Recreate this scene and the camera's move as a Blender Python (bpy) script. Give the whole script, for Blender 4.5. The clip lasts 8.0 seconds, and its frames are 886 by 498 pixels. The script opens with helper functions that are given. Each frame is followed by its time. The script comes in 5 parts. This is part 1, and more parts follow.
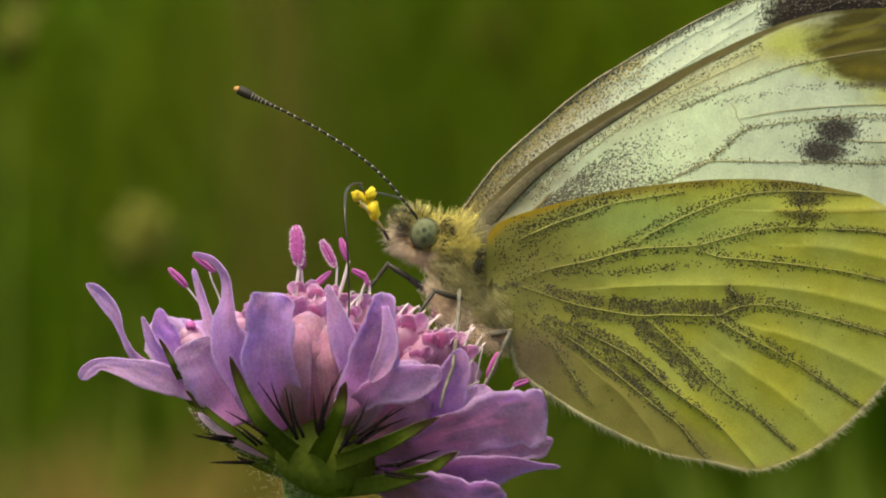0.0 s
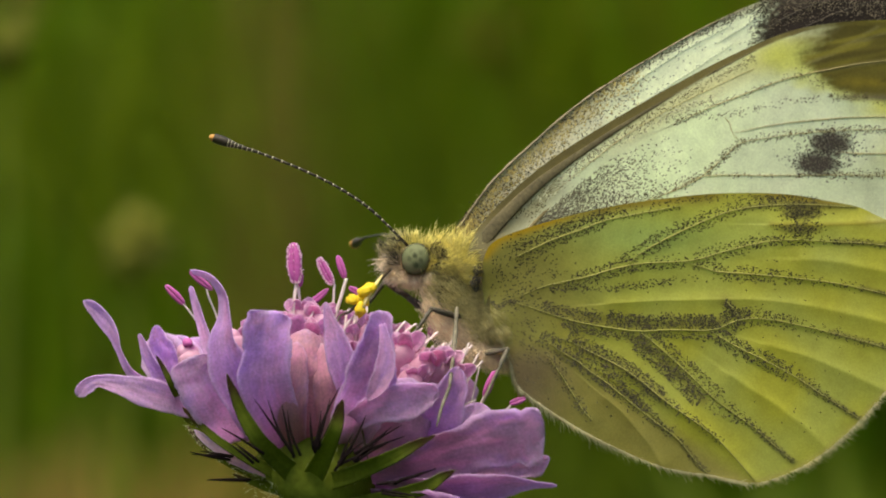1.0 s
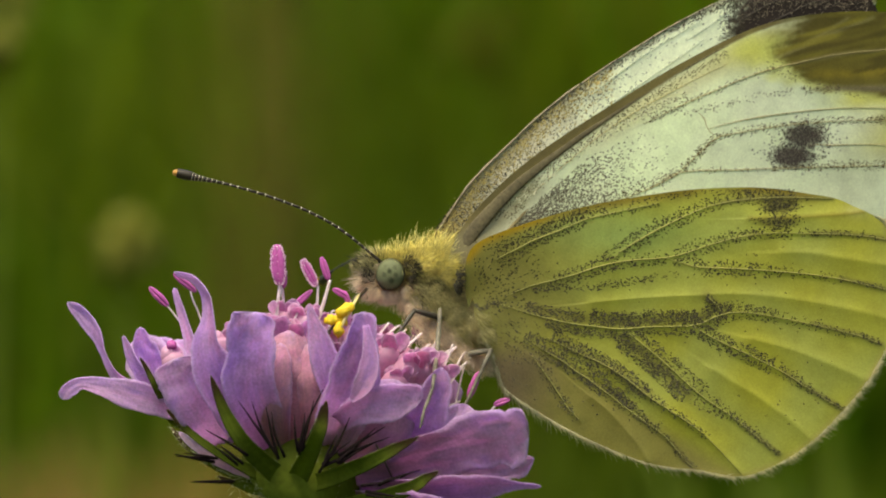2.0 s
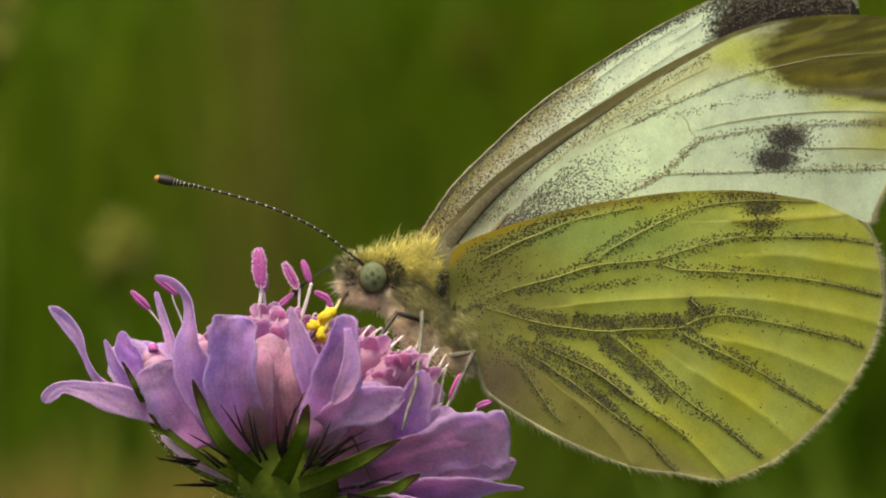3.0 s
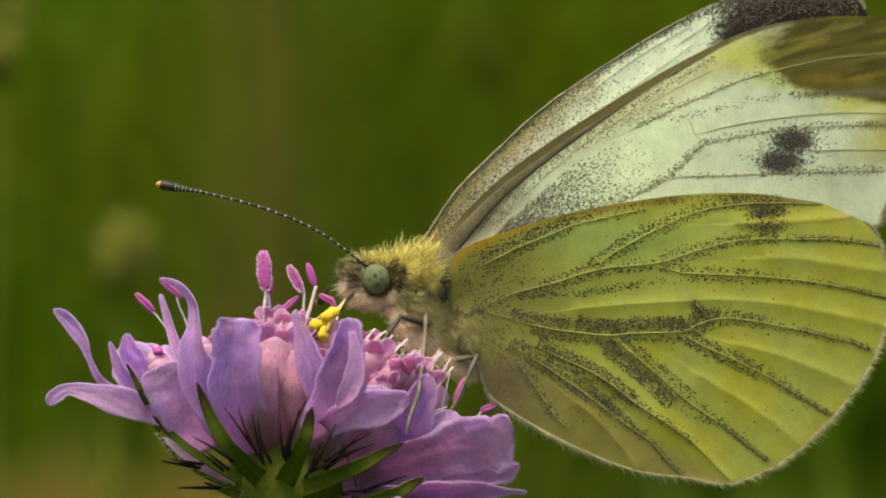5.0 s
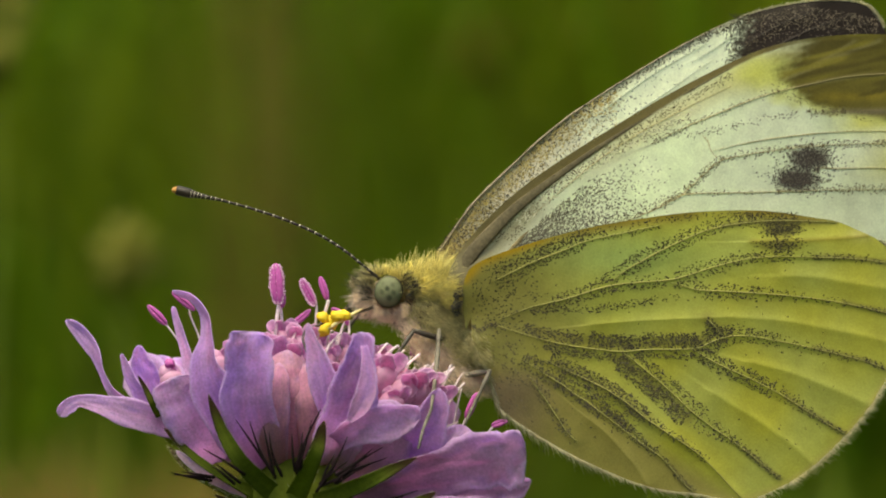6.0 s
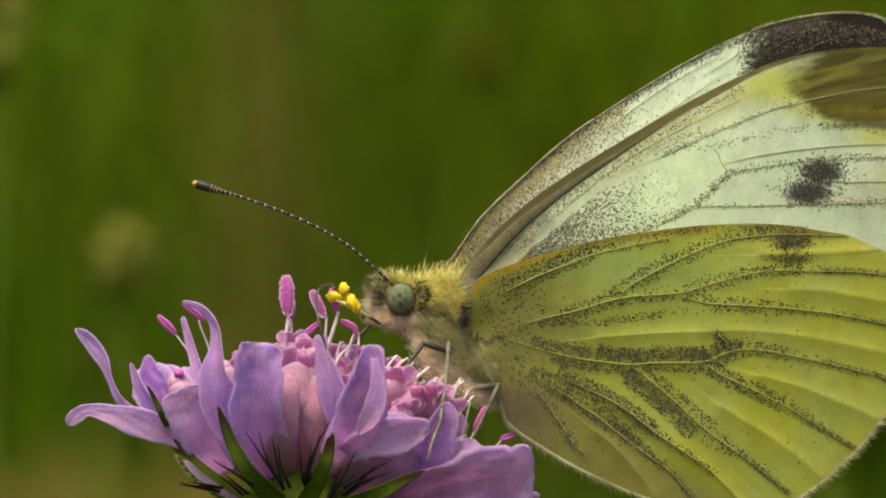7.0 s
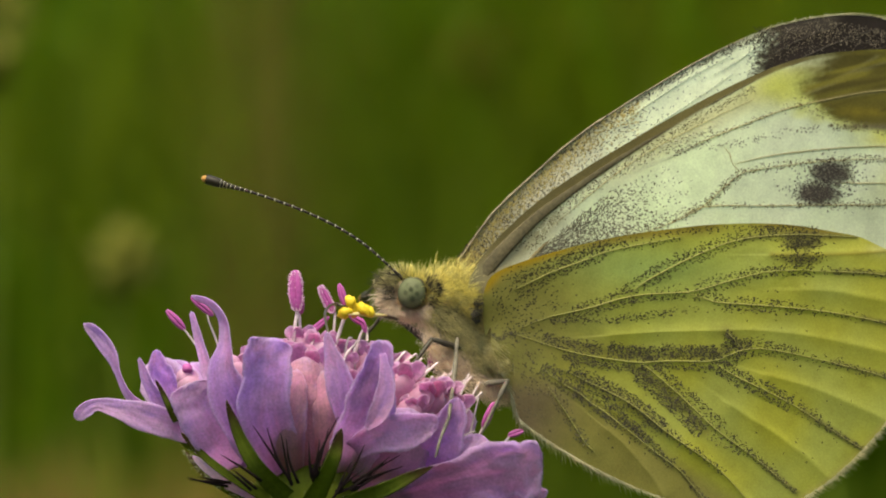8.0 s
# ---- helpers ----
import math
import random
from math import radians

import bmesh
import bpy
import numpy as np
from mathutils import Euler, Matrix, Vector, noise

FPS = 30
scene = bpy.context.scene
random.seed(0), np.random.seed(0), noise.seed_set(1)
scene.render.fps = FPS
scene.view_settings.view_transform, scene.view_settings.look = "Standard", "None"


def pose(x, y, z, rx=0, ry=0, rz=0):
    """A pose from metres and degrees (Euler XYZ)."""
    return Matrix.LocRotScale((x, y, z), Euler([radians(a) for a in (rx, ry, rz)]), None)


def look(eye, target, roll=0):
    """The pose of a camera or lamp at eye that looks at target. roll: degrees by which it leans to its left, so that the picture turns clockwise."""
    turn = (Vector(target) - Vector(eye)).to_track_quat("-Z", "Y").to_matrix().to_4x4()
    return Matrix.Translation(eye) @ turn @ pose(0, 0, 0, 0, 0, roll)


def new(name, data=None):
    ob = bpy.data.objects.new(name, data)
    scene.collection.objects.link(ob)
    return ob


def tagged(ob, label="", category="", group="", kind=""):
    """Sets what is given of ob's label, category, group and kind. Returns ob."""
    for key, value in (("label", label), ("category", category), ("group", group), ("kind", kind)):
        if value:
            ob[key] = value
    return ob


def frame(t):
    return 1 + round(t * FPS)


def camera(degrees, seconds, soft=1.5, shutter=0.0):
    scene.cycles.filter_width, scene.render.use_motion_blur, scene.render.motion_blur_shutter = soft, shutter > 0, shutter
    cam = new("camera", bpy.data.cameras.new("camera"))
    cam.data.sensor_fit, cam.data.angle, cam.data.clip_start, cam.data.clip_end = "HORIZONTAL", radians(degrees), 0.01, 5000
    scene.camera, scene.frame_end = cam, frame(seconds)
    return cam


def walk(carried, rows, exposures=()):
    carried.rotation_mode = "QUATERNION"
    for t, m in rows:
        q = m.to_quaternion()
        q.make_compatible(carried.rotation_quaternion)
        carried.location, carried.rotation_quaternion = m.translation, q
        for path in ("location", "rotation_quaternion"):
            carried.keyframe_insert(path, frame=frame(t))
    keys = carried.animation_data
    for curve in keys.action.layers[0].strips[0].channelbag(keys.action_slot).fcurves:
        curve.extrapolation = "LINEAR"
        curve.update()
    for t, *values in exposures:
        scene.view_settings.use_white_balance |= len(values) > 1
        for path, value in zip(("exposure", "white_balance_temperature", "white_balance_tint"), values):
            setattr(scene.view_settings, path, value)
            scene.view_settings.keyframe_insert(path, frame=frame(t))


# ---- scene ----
# ---- the viewpoint: a long macro lens about 22 cm from the flower, swaying a little ----
G = 2.8e-5      # one modelling unit: 0.028 mm
DIST = 0.22     # lens to the plane of the butterfly
HIGH = 0.42     # height of the lens over the ground
cam = camera(11.397, 8.0, 1.95)
cam.data.dof.use_dof = True
cam.data.dof.focus_distance = DIST - 0.0014
cam.data.dof.aperture_fstop = 80
PER = math.degrees(G / DIST)


def aim(dx, dy):
    return pose(0, -DIST, HIGH, 90 + dy * PER, 0, dx * PER)


walk(cam, [(0, aim(48, -33)), (0.5, aim(43, -27)), (1, aim(38, -21)), (1.5, aim(30, -20)), (3, aim(7.5, -5)), (3.5, aim(0, 0)),
           (4, aim(7.5, -2.5)), (4.5, aim(15, -5)), (6, aim(18.8, 1)), (6.5, aim(20, 3)), (7, aim(15, 4)), (7.5, aim(15.5, 5.5)), (8, aim(16, 7))],
     [(0, 0.93, 7500, 0.5), (8, 0.93, 7500, 0.5)])

# ---- daylight: a bright hazy sky, the sun veiled ----
world = bpy.data.worlds.new("sky")
scene.world = world
world.use_nodes = True
wn = world.node_tree
sky = wn.nodes.new("ShaderNodeTexSky")
sky.sky_type = "NISHITA"
sky.sun_disc = False
SUN_UP, SUN_ROUND = radians(68), radians(205)
sky.sun_elevation, sky.sun_rotation = SUN_UP, SUN_ROUND
sky.air_density, sky.dust_density = 1.0, 3.0
wn.nodes["Background"].inputs["Strength"].default_value = 0.13
wn.links.new(sky.outputs[0], wn.nodes["Background"].inputs["Color"])
sun = new("sun", bpy.data.lights.new("sun", "SUN"))
sun.data.energy, sun.data.angle, sun.data.color = 2.6, radians(22), (1.0, 0.93, 0.80)
sun_from = Vector((math.cos(SUN_UP) * math.sin(SUN_ROUND), math.cos(SUN_UP) * math.cos(SUN_ROUND), math.sin(SUN_UP)))
sun.matrix_world = look(sun_from * 10, (0, 0, 0))


# ---- materials ----
def mat(name, color, rough=0.6, thin=0.0, grain=3000.0, vary=0.25, bump=0.3, attr=False, gloss=0.3, veins=0.0, sheen=0.0, coarse=0.25, island=0.0, depth=2e-5, other=None, spread=5.0):
    """A procedural surface. thin: the share of light that passes through. attr: pigment from the mesh's own colour layer."""
    m = bpy.data.materials.new(name)
    m.use_nodes = True
    nt = m.node_tree
    n, ln = nt.nodes, nt.links
    bsdf = n["Principled BSDF"]
    out = n["Material Output"]
    tc = n.new("ShaderNodeTexCoord")
    fine = n.new("ShaderNodeTexNoise")
    fine.inputs["Scale"].default_value, fine.inputs["Detail"].default_value = grain, 3
    big = n.new("ShaderNodeTexNoise")
    big.inputs["Scale"].default_value, big.inputs["Detail"].default_value = grain * coarse * 0.4, 2
    for t in (fine, big):
        ln.new(tc.outputs["Object"], t.inputs["Vector"])
    add = n.new("ShaderNodeMath")
    add.operation = "ADD"
    ln.new(fine.outputs["Fac"], add.inputs[0])
    ln.new(big.outputs["Fac"], add.inputs[1])
    rng = n.new("ShaderNodeMapRange")
    rng.inputs["From Min"].default_value, rng.inputs["From Max"].default_value = 0.6, 1.4
    rng.inputs["To Min"].default_value, rng.inputs["To Max"].default_value = 1 - vary, 1 + vary
    ln.new(add.outputs[0], rng.inputs["Value"])
    mul = n.new("ShaderNodeVectorMath")
    mul.operation = "SCALE"
    if attr:
        src = n.new("ShaderNodeAttribute")
        src.attribute_name = "pigment"
        ln.new(src.outputs["Color"], mul.inputs[0])
    else:
        mul.inputs[0].default_value = color[:3]
        if other:
            drift = n.new("ShaderNodeTexNoise")
            drift.inputs["Scale"].default_value, drift.inputs["Detail"].default_value = spread, 1
            ln.new(tc.outputs["Object"], drift.inputs["Vector"])
            dr = n.new("ShaderNodeMapRange")
            dr.inputs["From Min"].default_value, dr.inputs["From Max"].default_value = 0.42, 0.62
            ln.new(drift.outputs["Fac"], dr.inputs["Value"])
            two = n.new("ShaderNodeMix")
            two.data_type = "RGBA"
            two.inputs[6].default_value, two.inputs[7].default_value = (*color[:3], 1), (*other[:3], 1)
            ln.new(dr.outputs[0], two.inputs[0])
            ln.new(two.outputs[2], mul.inputs[0])
    last = rng.outputs[0]
    if veins:
        uv = n.new("ShaderNodeUVMap")
        wave = n.new("ShaderNodeTexWave")
        wave.bands_direction = "X"
        wave.inputs["Scale"].default_value, wave.inputs["Distortion"].default_value = 3.2, 4.0
        wave.inputs["Detail Scale"].default_value = 1.5
        ln.new(uv.outputs[0], wave.inputs["Vector"])
        vr = n.new("ShaderNodeMapRange")
        vr.inputs["To Min"].default_value, vr.inputs["To Max"].default_value = 1 - veins, 1 + veins * 0.4
        ln.new(wave.outputs["Fac"], vr.inputs["Value"])
        vm = n.new("ShaderNodeMath")
        vm.operation = "MULTIPLY"
        ln.new(last, vm.inputs[0])
        ln.new(vr.outputs[0], vm.inputs[1])
        last = vm.outputs[0]
    if island:
        geo = n.new("ShaderNodeNewGeometry")
        ir = n.new("ShaderNodeMapRange")
        ir.inputs["To Min"].default_value, ir.inputs["To Max"].default_value = 1 - island, 1 + island
        ln.new(geo.outputs["Random Per Island"], ir.inputs["Value"])
        im = n.new("ShaderNodeMath")
        im.operation = "MULTIPLY"
        ln.new(last, im.inputs[0])
        ln.new(ir.outputs[0], im.inputs[1])
        last = im.outputs[0]
    ln.new(last, mul.inputs["Scale"])
    ln.new(mul.outputs[0], bsdf.inputs["Base Color"])
    bsdf.inputs["Roughness"].default_value = rough
    bsdf.inputs["Specular IOR Level"].default_value = gloss
    if sheen:
        bsdf.inputs["Sheen Weight"].default_value = sheen
    if bump:
        b = n.new("ShaderNodeBump")
        b.inputs["Strength"].default_value, b.inputs["Distance"].default_value = bump, depth
        ln.new(add.outputs[0], b.inputs["Height"])
        ln.new(b.outputs[0], bsdf.inputs["Normal"])
    if thin:
        tr = n.new("ShaderNodeBsdfTranslucent")
        ln.new(mul.outputs[0], tr.inputs["Color"])
        mix = n.new("ShaderNodeMixShader")
        mix.inputs["Fac"].default_value = thin
        ln.new(bsdf.outputs[0], mix.inputs[1])
        ln.new(tr.outputs[0], mix.inputs[2])
        ln.new(mix.outputs[0], out.inputs["Surface"])
    return m


M_WING = mat("wing_scales", (0.5, 0.5, 0.2), 0.55, 0.40, 10000, 0.19, 0.7, True, 0.25, depth=1.2e-5)
M_VEIN = mat("wing_vein", (0.29, 0.27, 0.075), 0.5, 0.1, 9000, 0.2)
M_FLECK = mat("dark_scale", (0.050, 0.041, 0.018), 0.6, 0.0, 9000, 0.3, 0.0, island=0.5)
M_FRINGE = mat("wing_fringe", (0.74, 0.69, 0.48), 0.6, 0.6, 5000, 0.2, 0.0)
M_PETAL = mat("petal", (0.4, 0.2, 0.6), 0.5, 0.66, 8000, 0.28, 1.0, True, 0.38, veins=0.045, depth=2.4e-5)
M_FLORET = mat("floret", (0.75, 0.30, 0.46), 0.35, 0.58, 4500, 0.14, 0.3, True, 0.4, depth=2e-5)
M_ANTHER = mat("anther", (0.42, 0.085, 0.31), 0.5, 0.1, 9000, 0.3, 0.6, gloss=0.35)
M_POLLEN = mat("pollen", (0.68, 0.42, 0.58), 0.8, 0.1, 9000, 0.3, 0.3)
M_FILAMENT = mat("filament", (0.84, 0.72, 0.74), 0.35, 0.45, 5000, 0.25, 0.1, gloss=0.5)
M_BRACT = mat("bract", (0.07, 0.1, 0.012), 0.75, 0.45, 4000, 0.28, 0.5, True, 0.12, veins=0.15)
M_STEM = mat("stem", (0.36, 0.38, 0.09), 0.6, 0.05, 3000, 0.25, 0.4)
M_CUP = mat("receptacle", (0.158, 0.190, 0.026), 0.9, 0.35, 3000, 0.35, 0.8, gloss=0.03)
M_DOWN = mat("down", (0.66, 0.68, 0.44), 0.6, 0.3, 4000, 0.2, 0.0)
M_STYLE = mat("style", (0.62, 0.26, 0.44), 0.4, 0.35, 5000, 0.15, 0.1)
M_BRISTLE = mat("bristle", (0.010, 0.006, 0.007), 0.9, 0.0, 4000, 0.3, 0.0, gloss=0.05)
M_BODY = mat("cuticle", (0.36, 0.26, 0.15), 0.6, 0.0, 6000, 0.4, 0.6)
M_FUR_Y = mat("fur_yellow", (0.84, 0.77, 0.34), 0.6, 0.6, 4000, 0.2, 0.0, island=0.35)
M_FUR_O = mat("fur_olive", (0.63, 0.575, 0.31), 0.6, 0.55, 4000, 0.2, 0.0, island=0.45)
M_FUR_C = mat("fur_cream", (0.95, 0.85, 0.72), 0.6, 0.7, 4000, 0.2, 0.0, island=0.3)
M_FUR_D = mat("fur_dark", (0.04, 0.034, 0.022), 0.6, 0.0, 4000, 0.3, 0.0, island=0.4)
M_EYE = mat("compound_eye", (0.14, 0.20, 0.10), 0.62, 0.0, 26000, 0.22, 0.5, True, 0.12, depth=8e-6)
M_LEG = mat("leg_scales", (0.055, 0.045, 0.032), 0.5, 0.0, 9000, 0.4, 0.5)
M_ANT = mat("antenna_dark", (0.022, 0.016, 0.010), 0.45, 0.0, 9000, 0.3, 0.4)
M_ANT_W = mat("antenna_white", (0.42, 0.385, 0.28), 0.6, 0.0, 9000, 0.1, 0.1)
M_ANT_T = mat("antenna_tip", (0.48, 0.24, 0.06), 0.5, 0.1, 9000, 0.2, 0.2)
M_TONGUE = mat("tongue", (0.05, 0.035, 0.022), 0.35, 0.0, 9000, 0.3, 0.2, gloss=0.5)
M_POLLINIA = mat("pollinia", (0.74, 0.53, 0.03), 0.5, 0.15, 5000, 0.15, 0.4)
M_STALK = mat("pollinia_stalk", (0.70, 0.58, 0.26), 0.5, 0.2, 5000, 0.15, 0.1)

# ---- builders ----
DEPTH = 1.0     # how deep a thing is built behind and before the plate
rest = {}       # where each thing or part has its origin while it is built


def P(u, v, d=0.0):
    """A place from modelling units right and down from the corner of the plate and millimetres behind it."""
    d *= DEPTH
    k = 1 + d * 0.001 / DIST
    return Vector(((u - 784) * G * k, d * 0.001, HIGH + (441 - v) * G * k))


def thing(name, origin, label, category, group=""):
    ob = new(name)
    ob.empty_display_size = 0.002
    ob.location = origin
    rest[ob.name] = Vector(origin)
    return tagged(ob, label, category, group)


def part(name, geometry, material, parent, label="", pivot=None, pigment=None, uv=None, second=None, which=None):
    """Links (vertices, faces) as one mesh under a thing or a part, its origin at pivot."""
    verts, faces = geometry
    base = rest[parent.name] if parent else Vector((0, 0, 0))
    o = Vector(pivot) if pivot is not None else base
    me = bpy.data.meshes.new(name)
    me.from_pydata([(p[0] - o.x, p[1] - o.y, p[2] - o.z) for p in verts], [], faces)
    me.materials.append(material)
    for extra in second or ():
        me.materials.append(extra)
    me.polygons.foreach_set("use_smooth", [True] * len(me.polygons))
    if which is not None:
        me.polygons.foreach_set("material_index", which)
    if pigment is not None:
        layer = me.color_attributes.new("pigment", "FLOAT_COLOR", "POINT")
        layer.data.foreach_set("color", np.asarray([(c[0], c[1], c[2], 1.0) for c in pigment], dtype=np.float32).ravel())
    if uv is not None:
        layer = me.uv_layers.new(name="UVMap")
        idx = np.empty(len(me.loops), dtype=np.int32)
        me.loops.foreach_get("vertex_index", idx)
        layer.data.foreach_set("uv", np.asarray(uv, dtype=np.float32)[idx].ravel())
    me.update()
    ob = new(name, me)
    ob.parent = parent
    ob.location = o - base
    rest[ob.name] = o
    return tagged(ob, label)


def spline(ctrl, n):
    """n points along a smooth curve through the control rows."""
    c = np.asarray(ctrl, dtype=float)
    c = np.vstack([2 * c[0] - c[1], c, 2 * c[-1] - c[-2]])
    m = len(c) - 3
    res = []
    for t in np.linspace(0, m, n):
        i = min(int(t), m - 1)
        f = t - i
        a, b, e, g = c[i], c[i + 1], c[i + 2], c[i + 3]
        res.append(0.5 * (2 * b + (e - a) * f + (2 * a - 5 * b + 4 * e - g) * f * f + (3 * b - a - 3 * e + g) * f ** 3))
    return np.array(res)


def frames_along(pts):
    t = np.gradient(pts, axis=0)
    t /= np.linalg.norm(t, axis=1)[:, None] + 1e-12
    ref = np.array([0.0, 1.0, 0.0])
    a = np.cross(t, ref)
    bad = np.linalg.norm(a, axis=1) < 1e-3
    a[bad] = (1, 0, 0)
    a /= np.linalg.norm(a, axis=1)[:, None]
    b = np.cross(a, t)
    return t, a, b


def tube(ctrl, n=16, sides=7, flat=1.0, rough=0.0):
    """A closed tapering tube. ctrl rows: right, down, behind, radius in units."""
    c = spline(ctrl, n)
    pts = np.array([P(*r[:3]) for r in c])
    rad = np.maximum(c[:, 3], 0.15) * G
    t, a, b = frames_along(pts)
    verts, faces = [], []
    for i in range(n):
        for k in range(sides):
            w = 2 * math.pi * k / sides
            r = rad[i] * (1 + rough * random.uniform(-1, 1))
            verts.append(pts[i] + a[i] * math.cos(w) * r + b[i] * math.sin(w) * r * flat)
    for i in range(n - 1):
        for k in range(sides):
            k2 = (k + 1) % sides
            faces.append((i * sides + k, i * sides + k2, (i + 1) * sides + k2, (i + 1) * sides + k))
    faces.append(tuple(range(sides))[::-1])
    faces.append(tuple((n - 1) * sides + k for k in range(sides)))
    return verts, faces


def joined(pieces):
    verts, faces = [], []
    for v, f in pieces:
        o = len(verts)
        verts.extend(v)
        faces.extend([tuple(i + o for i in q) for q in f])
    return verts, faces


def ball(u, v, d, ru, rv, rd, turn=0.0, seg=14, rings=9, lumps=0.0):
    """A closed rounded body; radii in units, turned in the plate's plane."""
    c = P(u, v, d)
    ca, sa = math.cos(radians(turn)), math.sin(radians(turn))
    verts, faces = [], []
    off = random.uniform(0, 50)
    for i in range(rings + 1):
        th = math.pi * i / rings
        for k in range(seg):
            ph = 2 * math.pi * k / seg
            x, y, z = math.sin(th) * math.cos(ph), math.sin(th) * math.sin(ph), math.cos(th)
            s = 1 + lumps * noise.noise(Vector((x * 2 + off, y * 2, z * 2)))
            px, pz, py = x * ru * s, z * rv * s, y * rd * s
            verts.append(c + Vector((px * ca + pz * sa, py, -px * sa + pz * ca)) * G)
    for i in range(rings):
        for k in range(seg):
            k2 = (k + 1) % seg
            faces.append((i * seg + k, i * seg + k2, (i + 1) * seg + k2, (i + 1) * seg + k))
    return verts, faces


def blade(ctrl, n=20, m=9, cup=0.25, ruffle=0.05, tip=0.14, thick=0.10, wave=0.0):
    """A leaf-like sheet with thickness. ctrl rows from base to tip: right, down, behind, half width, twist in degrees.
    Returns geometry and uv."""
    c = spline(ctrl, n)
    pts = np.array([P(*r[:3]) for r in c])
    t = np.gradient(pts, axis=0)
    t /= np.linalg.norm(t, axis=1)[:, None] + 1e-12
    off = random.uniform(0, 100)
    front, uv = [], []
    cen, nor = np.zeros((n, m, 3)), np.zeros((n, m, 3))
    for i in range(n):
        x = i / (n - 1)
        w = max(c[i, 3], 0.3) * G
        if x > 1 - tip:
            w *= max(0.10, math.sqrt(max(0.0, 1 - ((x - 1 + tip) / tip) ** 2)))
        face = np.array([0.0, -1.0, 0.0])
        side = np.cross(t[i], face)
        if np.linalg.norm(side) < 1e-3:
            side = np.array([1.0, 0.0, 0.0])
        side /= np.linalg.norm(side)
        face = np.cross(side, t[i])
        tw = radians(c[i, 4])
        s2 = side * math.cos(tw) + face * math.sin(tw)
        n2 = face * math.cos(tw) - side * math.sin(tw)
        for k in range(m):
            s = 2 * k / (m - 1) - 1
            r = 1 + ruffle * (2.3 * noise.noise(Vector((off + x * 7, s * 2.5, 0))) + 0.8 * noise.noise(Vector((off + x * 19, s * 3.0, 7))) + 0.7 * s ** 4 * noise.noise(Vector((off + x * 42, s * 3.0, 8))))
            lift = cup * w * s * s + ruffle * w * 1.5 * noise.noise(Vector((off + 31 + x * 5, s * 2.0, 4))) * (0.3 + x)
            lift += ruffle * w * (0.55 * noise.noise(Vector((off + 47 + x * 12, s * 4.5, 2))) + 0.35 * abs(s) ** 3 * noise.noise(Vector((off + 77 + x * 14, s * 2, 6))))
            lift += ruffle * w * (0.9 * abs(noise.noise(Vector((off + 13 + x * 5.5, s * 1.7, 1)))) + 0.45 * abs(noise.noise(Vector((off + 23 + x * 11, s * 3.2, 5)))))
            lift += wave * w * math.cos(s * 5.5)
            along = ruffle * w * (2.6 * noise.noise(Vector((off + 60, s * 2.3, 9))) + 1.6 * noise.noise(Vector((off + 90, s * 6.0, 3)))) * max(0.0, (x - 0.8) / 0.2)
            cen[i, k] = pts[i] + s2 * w * s * r + n2 * lift + t[i] * along
            uv.append((s * 0.5 + 0.5, x))
    dx = np.gradient(cen, axis=0)
    dy = np.gradient(cen, axis=1)
    nor = np.cross(dx, dy)
    nor /= np.linalg.norm(nor, axis=2)[:, :, None] + 1e-15
    h = thick * 0.0005
    verts = [tuple(p) for p in (cen + nor * h).reshape(-1, 3)] + [tuple(p) for p in (cen - nor * h).reshape(-1, 3)]
    q = n * m
    faces = []
    for i in range(n - 1):
        for k in range(m - 1):
            a = i * m + k
            faces.append((a, a + 1, a + m + 1, a + m))
            faces.append((q + a, q + a + m, q + a + m + 1, q + a + 1))
    loop = [k for k in range(m)] + [i * m + m - 1 for i in range(1, n)] + [(n - 1) * m + k for k in range(m - 2, -1, -1)] + [i * m for i in range(n - 2, 0, -1)]
    for a, b in zip(loop, loop[1:] + loop[:1]):
        faces.append((a, q + a, q + b, b))
    return (verts, faces), uv + uv


def hair(root, way, length, width, droop):
    """A fine three-sided bent hair: root, direction, length and width in metres."""
    way = way.normalized()
    a = way.orthogonal().normalized()
    b = way.cross(a)
    mid = root + way * length * 0.5
    end = root + way * length + droop * length
    mid = mid + droop * length * 0.25
    verts = []
    for p, w in ((root, width), (mid, width * 0.8)):
        for k in range(3):
            verts.append(p + (a * math.cos(2.094 * k) + b * math.sin(2.094 * k)) * w)
    verts.append(end)
    return verts, [(0, 1, 4, 3), (1, 2, 5, 4), (2, 0, 3, 5), (3, 4, 6), (4, 5, 6), (5, 3, 6)]


# ---- the meadow behind ----
def meadow_ground():
    m = mat("meadow_soil", (0.05, 0.075, 0.018), 0.9, 0.0, 40, 0.5, 0.5, depth=0.02)
    n = 40
    verts, faces = [], []
    for i in range(n + 1):
        for k in range(n + 1):
            fx, fy = i / n * 2 - 1, k / n * 2 - 1
            x, y = math.copysign(abs(fx) ** 4 * 900, fx), math.copysign(abs(fy) ** 4 * 900, fy)
            near = max(0.0, 1 - (abs(x) + abs(y)) / 60)
            verts.append((x, y, -0.02 + 0.015 * near * noise.noise(Vector((x * 3, y * 3, 0)))))
    for i in range(n):
        for k in range(n):
            a = i * (n + 1) + k
            faces.append((a, a + n + 1, a + n + 2, a + 1))
    ob = part("ground", (verts, faces), m, None, "green meadow ground under tall grass")
    return tagged(ob, category="ground", kind="structure")


